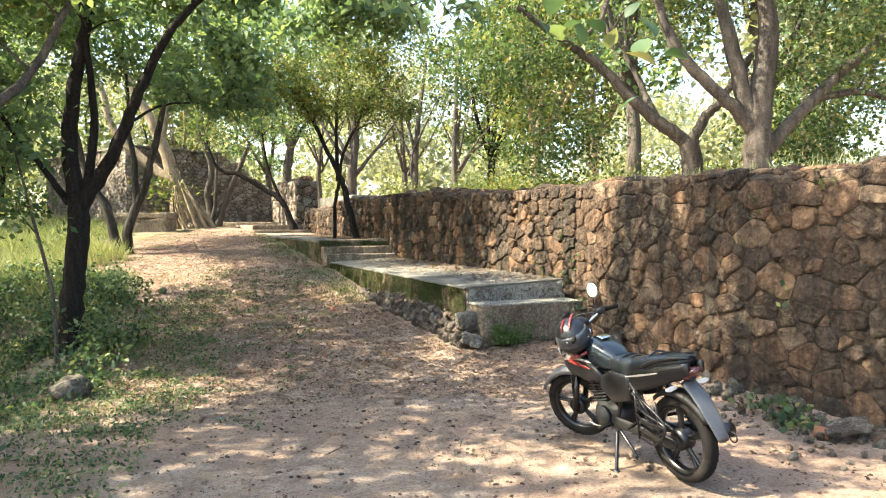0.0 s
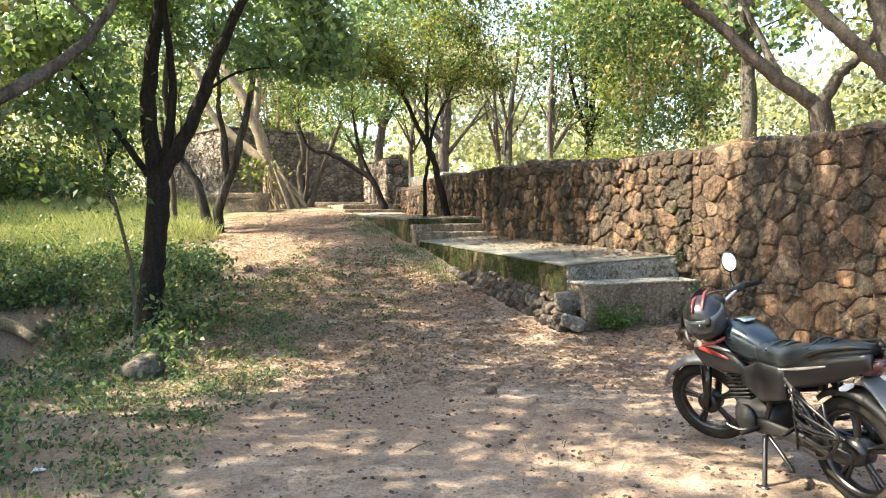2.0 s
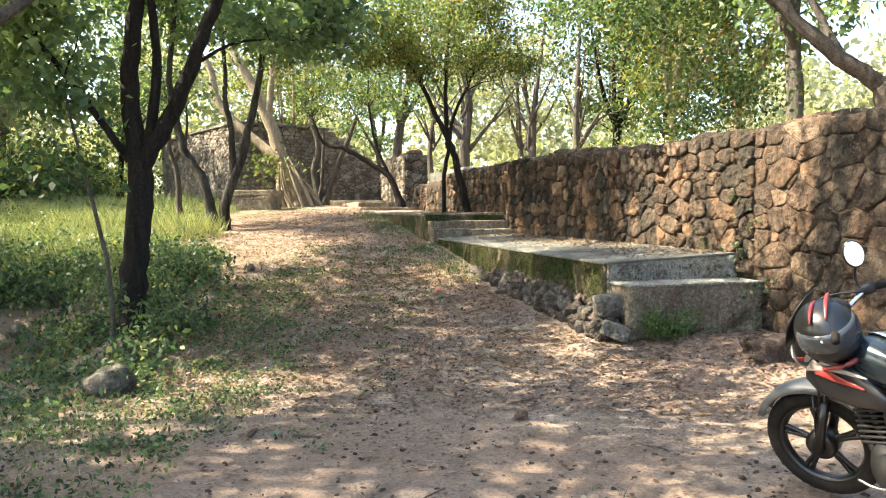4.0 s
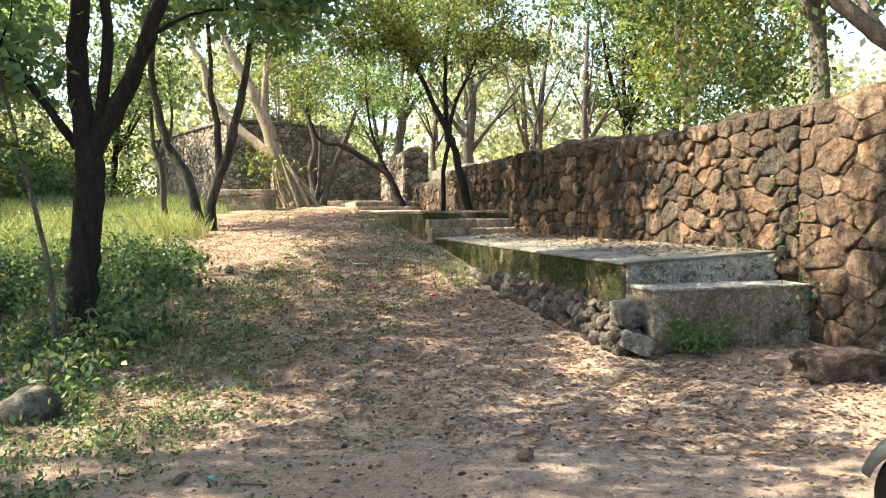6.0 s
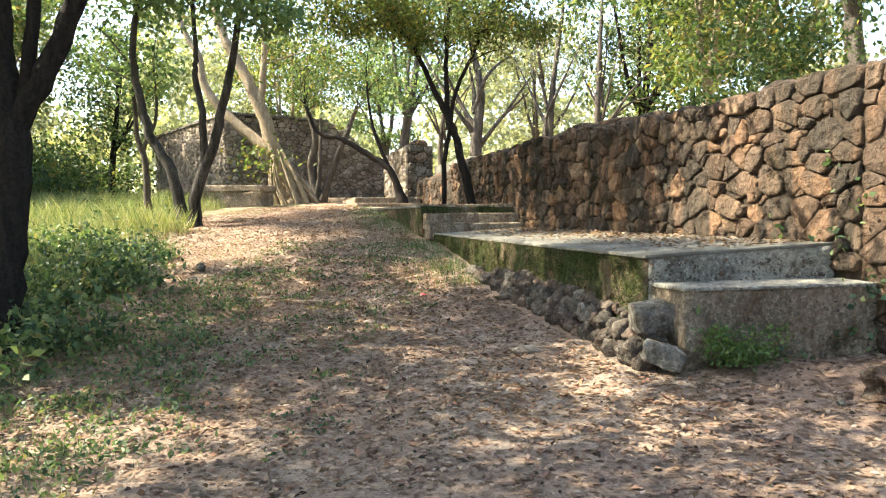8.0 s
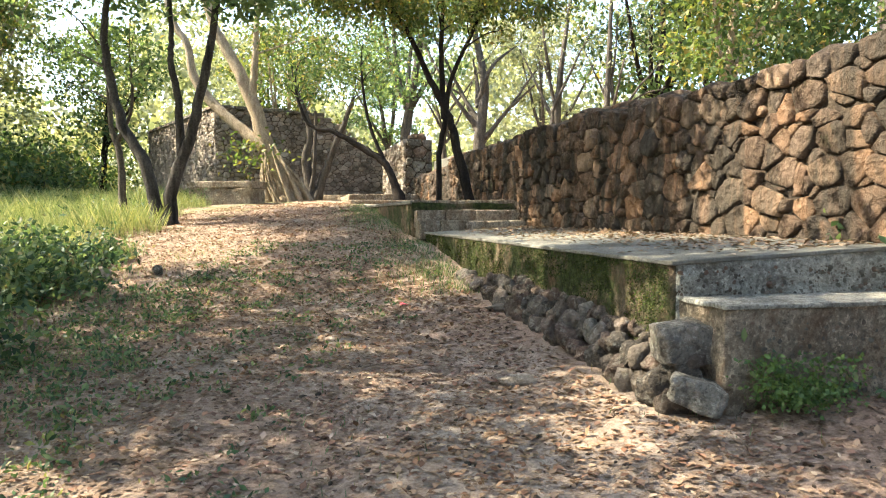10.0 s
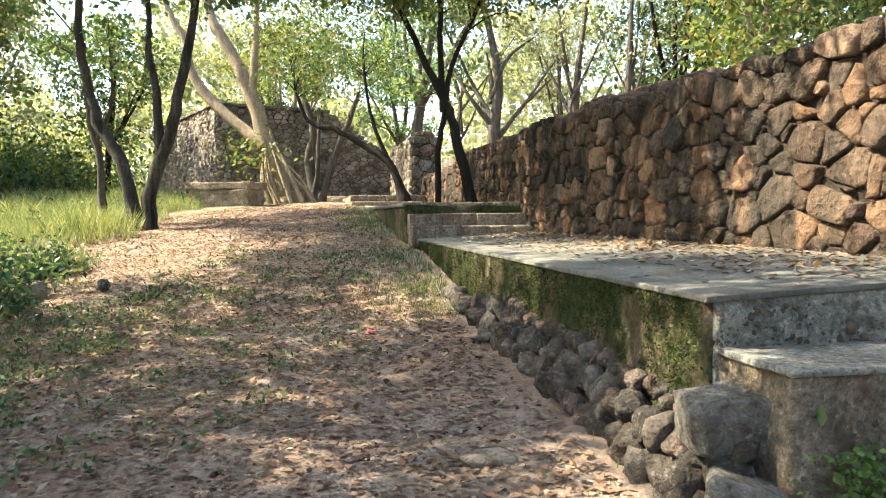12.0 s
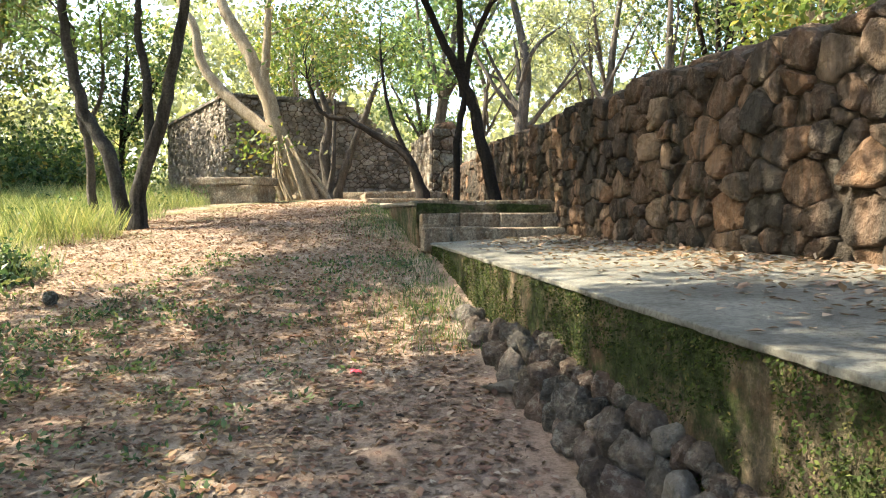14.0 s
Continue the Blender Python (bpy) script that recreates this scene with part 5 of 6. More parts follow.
def turned(bm, profile, mid, steps=40, closed=True):
    """A ring turned about the axle (the y axis) through mid; profile: (radius, y)."""
    rings = []
    for i in range(steps):
        a = 2 * math.pi * i / steps
        rings.append([bm.verts.new((mid[0] + r * math.cos(a), mid[1] + y, mid[2] + r * math.sin(a))) for r, y in profile])
    n = len(profile)
    for i in range(steps):
        a, b = rings[i], rings[(i + 1) % steps]
        for k in range(n if closed else n - 1):
            bm.faces.new((a[k], a[(k + 1) % n], b[(k + 1) % n], b[k]))


def arc_guard(name, mid, r, a0, a1, width, mat, parent, m=None, label=""):
    """A mudguard: a curved shell over a wheel, with turned-down sides."""
    bm = bmesh.new()
    rings = []
    for i in range(15):
        a = radians(a0 + (a1 - a0) * i / 14)
        w = width * (0.75 + 0.25 * math.sin(math.pi * i / 14))
        ring = []
        for y, d in ((-w, -0.035), (-w * 0.9, -0.006), (-w * 0.4, 0.004), (w * 0.4, 0.004), (w * 0.9, -0.006), (w, -0.035), (w * 0.93, -0.037), (w * 0.8, -0.012), (-w * 0.8, -0.012), (-w * 0.93, -0.037)):
            ring.append(bm.verts.new((mid[0] + (r + d) * math.cos(a), mid[1] + y, mid[2] + (r + d) * math.sin(a))))
        rings.append(ring)
    for a, b in zip(rings[:-1], rings[1:]):
        for k in range(10):
            bm.faces.new((a[k], a[(k + 1) % 10], b[(k + 1) % 10], b[k]))
    bm.faces.new(rings[0])
    bm.faces.new(rings[-1])
    bmesh.ops.recalc_face_normals(bm, faces=bm.faces)
    if m is not None:
        bmesh.ops.transform(bm, matrix=m, verts=bm.verts)
    return part(name, bm, mat, parent, label)


def wheel(parent, mid, r, w, m=None):
    bm = bmesh.new()
    turned(bm, [(r - 0.075, -w * 0.8), (r - 0.05, -w), (r - 0.018, -w * 0.92), (r - 0.004, -w * 0.5), (r, 0), (r - 0.004, w * 0.5), (r - 0.018, w * 0.92), (r - 0.05, w), (r - 0.075, w * 0.8)], mid, 48)
    # tread blocks
    for i in range(56):
        a = 2 * math.pi * i / 56
        for y in (-0.55, 0.55) if i % 2 else (0.0,):
            box(bm, -0.006, 0.006, -w * 0.28, w * 0.28, -0.006, 0.005, 0, Matrix.Translation(mid) @ Matrix.Rotation(-a, 4, "Y") @ Matrix.Translation((r - 0.0075 - 0.016 * abs(y), y * w, 0)) @ Matrix.Rotation(radians(90), 4, "Y"))
    bmesh.ops.recalc_face_normals(bm, faces=bm.faces)
    if m is not None:
        bmesh.ops.transform(bm, matrix=m, verts=bm.verts)
    wh = new("wheel")
    wh.parent = parent
    part("tyre", bm, M_RUBBER, wh, "worn black tyre")
    bm = bmesh.new()
    turned(bm, [(r - 0.085, -w * 0.72), (r - 0.068, -w * 0.8), (r - 0.068, w * 0.8), (r - 0.085, w * 0.72), (r - 0.1, 0)], mid, 40)
    turned(bm, [(0.012, -0.07), (0.05, -0.065), (0.075, -0.04), (0.075, 0.045), (0.05, 0.06), (0.012, 0.065)], mid, 24)
    for i in range(5):
        for side in (-0.09, 0.09):
            a = 2 * math.pi * i / 5 + 0.3
            p = Vector((0.055 * math.cos(a), 0.0, 0.055 * math.sin(a)))
            q = Vector(((r - 0.085) * math.cos(a + side), 0.0, (r - 0.085) * math.sin(a + side)))
            v, f = tube_arrays(np.linspace(p, q, 3), [0.018, 0.013, 0.014], 6)
            vs = [bm.verts.new(Vector(c) + Vector(mid)) for c in v]
            for g in f:
                bm.faces.new([vs[k] for k in g])
    bmesh.ops.recalc_face_normals(bm, faces=bm.faces)
    if m is not None:
        bmesh.ops.transform(bm, matrix=m, verts=bm.verts)
    part("rim", bm, M_BLACK, wh, "black alloy rim with paired spokes")
    return wh


def make_motorcycle():
    bike = new("motorcycle")
    tagged(bike, "black motorcycle with red and pale stripes parked on its stand", "motorcycle")
    head = Vector((0.46, 0, 0.9))
    steer = Matrix.Translation(head) @ Matrix.Rotation(radians(27), 4, Vector((-0.42, 0, 0.91))) @ Matrix.Translation(-head)
    F, R = Vector((0.64, 0, 0.287)), Vector((-0.63, 0, 0.30))
    wheel(bike, F, 0.287, 0.042, steer)
    wheel(bike, R, 0.300, 0.046)
    # fork and front end
    for s in (-1, 1):
        rod("fork_leg", [(0.64, 0.085 * s, 0.27), (0.545, 0.085 * s, 0.55)], 0.024, M_BLACK, bike, steer)
        rod("fork_tube", [(0.55, 0.085 * s, 0.54), (0.42, 0.085 * s, 0.92)], 0.016, M_CHROME, bike, steer)
    rod("front_axle", [(0.64, -0.1, 0.287), (0.64, 0.1, 0.287)], 0.014, M_ALLOY, bike, steer)
    arc_guard("front_mudguard", F, 0.335, 28, 150, 0.075, M_GUARD, bike, steer, "dusty grey front mudguard")
    rod("guard_stay", [(0.64, 0.075, 0.31), (0.60, 0.08, 0.58)], 0.006, M_BLACK, bike, steer)
    loft("headlamp_cowl", [(0.66, 0, 0.80, 0.05, 0.05), (0.62, 0, 0.82, 0.10, 0.10), (0.54, 0, 0.84, 0.125, 0.125), (0.46, 0, 0.87, 0.10, 0.10)], M_BLACK, bike, steer, "glossy black headlamp cowl")
    loft("headlamp", [(0.672, 0, 0.79, 0.05, 0.04), (0.655, 0, 0.79, 0.07, 0.055)], M_LAMP, bike, steer)
    loft("cowl_stripe", [(0.62, 0.095, 0.79, 0.012, 0.006), (0.56, 0.122, 0.80, 0.008, 0.014), (0.49, 0.105, 0.85, 0.008, 0.008)], M_RED, bike, steer, "red stripe on the cowl")
    loft("screen", [(0.67, 0, 0.86, 0.085, 0.02), (0.63, 0, 0.95, 0.11, 0.025), (0.57, 0, 1.04, 0.09, 0.016), (0.53, 0, 1.09, 0.05, 0.008)], M_PLASTIC, bike, steer)
    rod("handlebar", [(0.30, 0.36, 1.0), (0.36, 0.24, 1.02), (0.42, 0.1, 0.97), (0.42, -0.1, 0.97), (0.36, -0.24, 1.02), (0.30, -0.36, 1.0)], 0.012, M_CHROME, bike, steer, "chrome handlebar")
    for s in (-1, 1):
        rod("grip", [(0.34, 0.25 * s, 1.02), (0.29, 0.375 * s, 1.0)], 0.018, M_RUBBER, bike, steer)
        rod("lever", [(0.385, 0.2 * s, 1.01), (0.40, 0.28 * s, 1.0), (0.355, 0.36 * s, 0.985)], 0.006, M_CHROME, bike, steer)
        loft("switch_box", [(0.40, 0.2 * s, 1.01, 0.025, 0.025), (0.35, 0.235 * s, 1.02, 0.028, 0.03), (0.33, 0.25 * s, 1.02, 0.02, 0.02)], M_PLASTIC, bike, steer)
    # the mirror on the far side stands up, the near one is hidden behind the helmet
    rod("mirror_stalk", [(0.38, -0.2, 1.02), (0.40, -0.215, 1.09), (0.385, -0.21, 1.15)], 0.007, M_BLACK, bike, steer)
    mir = Matrix.Translation((0.385, -0.215, 1.205)) @ pose(0, 0, 0, 0, 14, -58)
    bm = bmesh.new()
    bmesh.ops.create_uvsphere(bm, u_segments=20, v_segments=12, radius=1.0)
    bmesh.ops.transform(bm, matrix=steer @ mir @ Matrix.Diagonal((0.022, 0.05, 0.07, 1)), verts=bm.verts)
    shell = part("mirror", bm, M_BLACK, bike)
    bm = bmesh.new()
    bmesh.ops.create_circle(bm, cap_ends=True, segments=24, radius=1.0)
    bmesh.ops.transform(bm, matrix=steer @ mir @ Matrix.Translation((-0.0225, 0, 0)) @ Matrix.Rotation(radians(-90), 4, "Y") @ Matrix.Diagonal((0.06, 0.042, 1, 1)), verts=bm.verts)
    part("mirror_glass", bm, M_MIRROR, shell, "bright mirror glass")
    loft("instrument", [(0.50, 0, 1.0, 0.05, 0.02), (0.44, 0, 1.02, 0.075, 0.03), (0.38, 0, 1.0, 0.05, 0.02)], M_PLASTIC, bike, steer)
    loft("front_indicator", [(0.52, 0.13, 0.84, 0.012, 0.012), (0.52, 0.18, 0.84, 0.03, 0.022), (0.52, 0.22, 0.84, 0.012, 0.012)], M_LAMP, bike, steer)
    # body
    loft("tank", [(0.40, 0, 0.78, 0.06, 0.06), (0.32, 0, 0.80, 0.125, 0.10), (0.18, 0, 0.805, 0.145, 0.115), (0.04, 0, 0.775, 0.125, 0.10), (-0.06, 0, 0.74, 0.085, 0.07)], M_TANK, bike, None, "dark metallic fuel tank", 24, 2.8)
    loft("tank_cap", [(0.21, 0, 0.922, 0.05, 0.008), (0.16, 0, 0.928, 0.055, 0.008), (0.11, 0, 0.918, 0.05, 0.008)], M_CHROME, bike)
    for s in (-1, 1):
        loft("tank_shroud", [(0.50, 0.14 * s, 0.70, 0.012, 0.03), (0.40, 0.155 * s, 0.725, 0.024, 0.10), (0.22, 0.15 * s, 0.70, 0.024, 0.095), (0.05, 0.125 * s, 0.64, 0.015, 0.03)], M_BLACK, bike)
        loft("stripe", [(0.47, 0.168 * s, 0.735, 0.006, 0.008), (0.40, 0.184 * s, 0.770, 0.005, 0.030), (0.28, 0.186 * s, 0.772, 0.005, 0.014), (0.12, 0.165 * s, 0.752, 0.005, 0.004)], M_CREAM, bike, None, "pale stripe along the shroud")
        loft("stripe", [(0.40, 0.184 * s, 0.735, 0.005, 0.008), (0.30, 0.187 * s, 0.735, 0.005, 0.02), (0.14, 0.165 * s, 0.70, 0.005, 0.005)], M_RED, bike, None, "dark red stripe along the shroud")
        loft("side_panel", [(0.08, 0.125 * s, 0.60, 0.012, 0.05), (-0.10, 0.14 * s, 0.60, 0.024, 0.12), (-0.30, 0.135 * s, 0.62, 0.02, 0.09)], M_BLACK, bike)
        loft("tail_panel", [(-0.14, 0.115 * s, 0.655, 0.015, 0.05), (-0.42, 0.13 * s, 0.70, 0.026, 0.075), (-0.64, 0.105 * s, 0.765, 0.028, 0.07), (-0.82, 0.06 * s, 0.82, 0.02, 0.04)], M_BLACK, bike)
        loft("tail_stripe", [(-0.26, 0.140 * s, 0.70, 0.005, 0.004), (-0.42, 0.155 * s, 0.735, 0.005, 0.009), (-0.60, 0.137 * s, 0.775, 0.005, 0.005)], M_CREAM, bike)
        rod("grab_rail", [(-0.42, 0.125 * s, 0.79), (-0.55, 0.135 * s, 0.845), (-0.72, 0.10 * s, 0.885), (-0.80, 0.03 * s, 0.885)], 0.013, M_BLACK, bike)
        sh = [(-0.30, 0.14 * s, 0.66), (-0.60, 0.15 * s, 0.32)]
        rod("shock_absorber", sh, 0.016, M_PLASTIC, bike)
        k = np.linspace(0, 1, 90)[:, None]
        a = k * 2 * np.pi * 9
        spr = np.array(sh[0]) * (0.88 - 0.7 * k) + np.array(sh[1]) * (0.12 + 0.7 * k) + 0.032 * (np.cos(a) * np.array([0, 1, 0]) + np.sin(a) * np.array([0.75, 0, 0.66]))
        rod("spring", spr, 0.0055, M_PLASTIC, bike, None, "black coil spring", 6, False)
        rod("swingarm", [(-0.02, 0.10 * s, 0.33), (-0.63, 0.105 * s, 0.30)], 0.022, M_BLACK, bike)
        rod("footpeg", [(-0.02, 0.12 * s, 0.30), (-0.03, 0.26 * s, 0.30)], 0.015, M_RUBBER, bike)
        rod("rear_footpeg", [(-0.32, 0.14 * s, 0.37), (-0.36, 0.24 * s, 0.37)], 0.013, M_RUBBER, bike)
        loft("rear_indicator", [(-0.72, 0.09 * s, 0.69, 0.01, 0.012), (-0.73, 0.145 * s, 0.69, 0.022, 0.018), (-0.73, 0.18 * s, 0.69, 0.01, 0.01)], M_LAMP, bike, None, "clear indicator lamp")
    loft("seat", [(0.02, 0, 0.75, 0.09, 0.055), (-0.12, 0, 0.745, 0.125, 0.068), (-0.30, 0, 0.755, 0.145, 0.068), (-0.42, 0, 0.79, 0.14, 0.07), (-0.60, 0, 0.825, 0.115, 0.06), (-0.76, 0, 0.855, 0.07, 0.032)], M_VINYL, bike, None, "black ribbed vinyl seat", 20, 3.2)
    for x in (-0.14, -0.22, -0.46, -0.54):
        rod("seat_rib", [(x, -0.12, 0.79 + (0.055 if x < -0.4 else 0)), (x, 0, 0.825 + (0.06 if x < -0.4 else 0)), (x, 0.12, 0.79 + (0.055 if x < -0.4 else 0))], 0.007, M_VINYL, bike)
    loft("tail_lamp", [(-0.74, 0, 0.765, 0.075, 0.04), (-0.80, 0, 0.78, 0.066, 0.045), (-0.85, 0, 0.80, 0.04, 0.025)], M_LAMP_RED, bike, None, "dusty red tail lamp")
    # long rear mudguard
    loft("rear_mudguard", [(-0.74, 0, 0.71, 0.06, 0.02), (-0.84, 0, 0.63, 0.068, 0.018), (-0.94, 0, 0.50, 0.062, 0.02), (-1.01, 0, 0.38, 0.045, 0.02)], M_GUARD, bike, None, "long light grey rear mudguard")
    arc_guard("inner_guard", R, 0.345, 50, 150, 0.07, M_PLASTIC, bike)
    bm = bmesh.new()
    turned(bm, [(0.03, -0.006), (0.038, 0), (0.03, 0.006)], (-1.0, -0.09, 0.37), 20)
    part("reflector", bm, M_PLASTIC, bike)
    # engine
    for k in range(7):
        bm = bmesh.new()
        box(bm, 0.10, 0.29, -0.085, 0.085, 0.43 + 0.024 * k, 0.442 + 0.024 * k, 0.004, Matrix.Translation((0.19, 0, 0.5)) @ pose(0, 0, 0, 0, 12, 0) @ Matrix.Translation((-0.19, 0, -0.5)))
        part("cooling_fin", bm, M_ALLOY, bike)
    loft("cylinder", [(0.17, 0, 0.42, 0.06, 0.06), (0.21, 0, 0.52, 0.065, 0.07), (0.24, 0, 0.62, 0.07, 0.05)], M_ALLOY, bike)
    loft("crankcase", [(0.24, 0, 0.33, 0.06, 0.06), (0.18, 0, 0.34, 0.13, 0.11), (0.02, 0, 0.34, 0.13, 0.11), (-0.10, 0, 0.36, 0.10, 0.08)], M_ALLOY, bike, None, "dull grey engine case")
    for s in (-1, 1):
        bm = bmesh.new()
        turned(bm, [(0.0, 0.0), (0.085, 0.0), (0.08, 0.03 * s), (0.0, 0.04 * s)], (0.07, 0.125 * s, 0.34), 28, False)
        bmesh.ops.recalc_face_normals(bm, faces=bm.faces)
        part("engine_cover", bm, M_ALLOY, bike)
    loft("carburettor", [(0.08, 0.02, 0.56, 0.05, 0.04), (-0.02, 0.02, 0.56, 0.05, 0.045), (-0.16, 0.0, 0.56, 0.09, 0.07)], M_PLASTIC, bike)
    rod("frame_tube", [(0.44, 0, 0.80), (0.36, 0, 0.55), (0.27, 0, 0.32), (0.20, 0, 0.24)], 0.02, M_BLACK, bike)
    for s in (-1, 1):
        rod("frame_rail", [(0.38, 0.03 * s, 0.74), (-0.05, 0.09 * s, 0.66), (-0.35, 0.11 * s, 0.67), (-0.72, 0.07 * s, 0.76)], 0.015, M_BLACK, bike)
        rod("frame_post", [(-0.06, 0.09 * s, 0.66), (-0.10, 0.10 * s, 0.46), (-0.04, 0.10 * s, 0.30)], 0.016, M_BLACK, bike)
    rod("exhaust_pipe", [(0.28, -0.05, 0.55), (0.38, -0.08, 0.40), (0.28, -0.11, 0.24), (0.0, -0.14, 0.21), (-0.25, -0.17, 0.25)], 0.022, M_BLACK, bike)
    rod("silencer", [(-0.22, -0.17, 0.245), (-0.50, -0.18, 0.30), (-0.88, -0.19, 0.37)], [0.03, 0.05, 0.048], M_BLACK, bike, None, "black silencer", 14)
    loft("chain_case", [(0.0, 0.115, 0.32, 0.016, 0.045), (-0.3, 0.118, 0.315, 0.016, 0.035), (-0.62, 0.118, 0.30, 0.016, 0.045), (-0.70, 0.118, 0.30, 0.010, 0.02)], M_PLASTIC, bike)
    # guard rails beside the rear wheel
    for z0, z1 in ((0.60, 0.30), (0.52, 0.36), (0.46, 0.42)):
        rod("guard_rail", [(-0.36, 0.165, z0), (-0.52, 0.215, z0 - 0.02), (-0.72, 0.215, (z0 + z1) / 2), (-0.60, 0.215, z1), (-0.38, 0.165, z1 - 0.01)], 0.008, M_BLACK, bike)
    rod("guard_upright", [(-0.37, 0.165, 0.62), (-0.38, 0.17, 0.28)], 0.009, M_BLACK, bike)
    rod("guard_brace", [(-0.64, 0.215, 0.60), (-0.66, 0.21, 0.30)], 0.008, M_BLACK, bike)
    # stands
    rod("side_stand", [(-0.06, 0.12, 0.26), (-0.12, 0.19, 0.13), (-0.17, 0.25, 0.0)], 0.015, M_BLACK, bike)
    rod("stand_foot", [(-0.21, 0.25, 0.008), (-0.13, 0.27, 0.008)], 0.016, M_BLACK, bike)
    for s in (-1, 1):
        rod("centre_stand", [(-0.06, 0.10 * s, 0.26), (-0.20, 0.12 * s, 0.17), (-0.30, 0.15 * s, 0.12)], 0.013, M_BLACK, bike)
    rod("gear_lever", [(0.0, 0.15, 0.29), (0.12, 0.17, 0.27), (0.20, 0.19, 0.29)], 0.007, M_CHROME, bike)
    rod("brake_cable", [(0.36, 0.2, 1.02), (0.52, 0.12, 0.95), (0.56, 0.1, 0.6), (0.62, 0.06, 0.33)], 0.005, M_PLASTIC, bike, steer)
    rod("throttle_cable", [(0.36, -0.2, 1.02), (0.54, -0.1, 1.02), (0.5, 0.03, 0.92), (0.34, 0.03, 0.86)], 0.005, M_PLASTIC, bike, steer)
    return bike, steer


bike, steer = make_motorcycle()
rear, front = Vector((1.68, 5.13, 0)), Vector((1.15, 6.28, 0))
mid = (rear + front) / 2
heading = math.degrees(math.atan2(front.y - rear.y, front.x - rear.x))
BIKE_Z = float(land(mid.x, mid.y)) + 0.004
BIKE = Matrix.Translation((mid.x, mid.y, BIKE_Z)) @ pose(0, 0, 0, 0, 0, heading) @ Matrix.Rotation(radians(-7), 4, "X") @ Matrix.Rotation(radians(1.8), 4, "Y")
bike.matrix_basis = BIKE
# helmet hung over the handlebar
helmet = new("helmet")
tagged(helmet, "black helmet with a clear visor hung on the handlebar", "helmet")
bm = bmesh.new()
bmesh.ops.create_uvsphere(bm, u_segments=32, v_segments=20, radius=0.135)
for v in bm.verts:
    v.co.x *= 1.12
    if v.co.z < -0.06:
        v.co.z = -0.06 + (v.co.z + 0.06) * 0.9
    if v.co.x > 0.05 and v.co.z < -0.03:
        v.co.x += 0.025
shell = part("shell", bm, M_BLACK, helmet)
bm = bmesh.new()
bmesh.ops.create_uvsphere(bm, u_segments=32, v_segments=20, radius=0.141)
bmesh.ops.delete(bm, geom=[v for v in bm.verts if v.co.x < 0.02 or v.co.z > 0.075 or v.co.z < -0.045], context="VERTS")
bmesh.ops.solidify(bm, geom=bm.faces[:], thickness=0.004)
for v in bm.verts:
    v.co.x *= 1.12
part("visor", bm, M_VISOR, helmet, "clear smoked visor")
for y0, y1 in ((-0.05, -0.085), (0.02, -0.015)):
    arc = [(0.141 * 1.12 * math.cos(a) * math.cos(y1 / 0.141), 0.141 * math.sin(y0 / 0.141 + 0.5 * a - 0.6), 0.141 * math.sin(a) * math.cos(y0 / 0.141) + 0.004) for a in (0.9, 1.2, 1.5, 1.8, 2.1)]
    rod("shell_stripe", arc, [0.004, 0.009, 0.011, 0.009, 0.004], M_RED, helmet, None, "red stripe over the shell")
rod("chin_strap", [(0.0, 0.12, -0.07), (0.02, 0.06, -0.16), (0.02, -0.06, -0.16), (0.0, -0.12, -0.07)], 0.009, M_PLASTIC, helmet)
rod("rim_trim", [(0.11, 0.09, -0.115), (0.16, 0.0, -0.10), (0.11, -0.09, -0.115)], 0.012, M_RED, helmet, None, "red trim")
helmet.matrix_basis = BIKE @ steer @ Matrix.Translation((0.40, 0.20, 0.985)) @ pose(0, 0, 0, 10, 12, 128)

# ---- small things ----
rng = np.random.default_rng(77)


def rest(x, y, dz=0.0):
    return Vector((x, y, float(land(x, y)) + dz))


def loose_stone(name, label, x, y, size, mat, turn=0.0, sink=0.3, tilt=0.0, detail=3):
    ob = new(name, rock_mesh(rng, name, size, mat, detail, 0.18))
    ob.matrix_basis = Matrix.Translation(rest(x, y, size[2] * (1 - sink))) @ pose(0, 0, 0, tilt, 0, turn)
    return tagged(ob, label, "stone")


loose_stone("stone", "dark half buried stone among the weeds", -4.25, 8.55, (0.24, 0.18, 0.17), M_RUBBLE, 20)
loose_stone("stone", "pale stone at the edge of the dip", -7.1, 11.5, (0.2, 0.16, 0.15), M_RUIN, 50)
loose_stone("stone", "pale stone at the edge of the dip", -7.5, 11.6, (0.15, 0.13, 0.12), M_RUIN, 10)
loose_stone("stone", "pale stone at the edge of the dip", -6.5, 11.6, (0.12, 0.1, 0.08), M_RUIN, 70)
loose_stone("stone", "dark stone lying in the dip", -7.6, 10.6, (0.22, 0.18, 0.16), M_RUBBLE, 40)
loose_stone("stone", "flat stone half sunk in the path", -0.62, 10.75, (0.15, 0.1, 0.05), M_RUIN, 10, 0.6)
loose_stone("stone", "small stone on the path", -0.45, 7.85, (0.07, 0.06, 0.045), M_RUBBLE, 70, 0.4)
loose_stone("stone", "flat stone in the path", -0.95, 12.9, (0.17, 0.11, 0.04), M_RUIN, 15, 0.5)
loose_stone("stone", "reddish stone beside the undergrowth", -5.95, 14.2, (0.16, 0.14, 0.12), M_RUIN, 30)
loose_stone("stone", "stone beside the undergrowth", -5.4, 14.6, (0.1, 0.08, 0.07), M_RUBBLE, 80)
loose_stone("stone", "dark rounded stone beside the weathered block", 2.22, 9.72, (0.14, 0.12, 0.17), M_FOOT, 25)
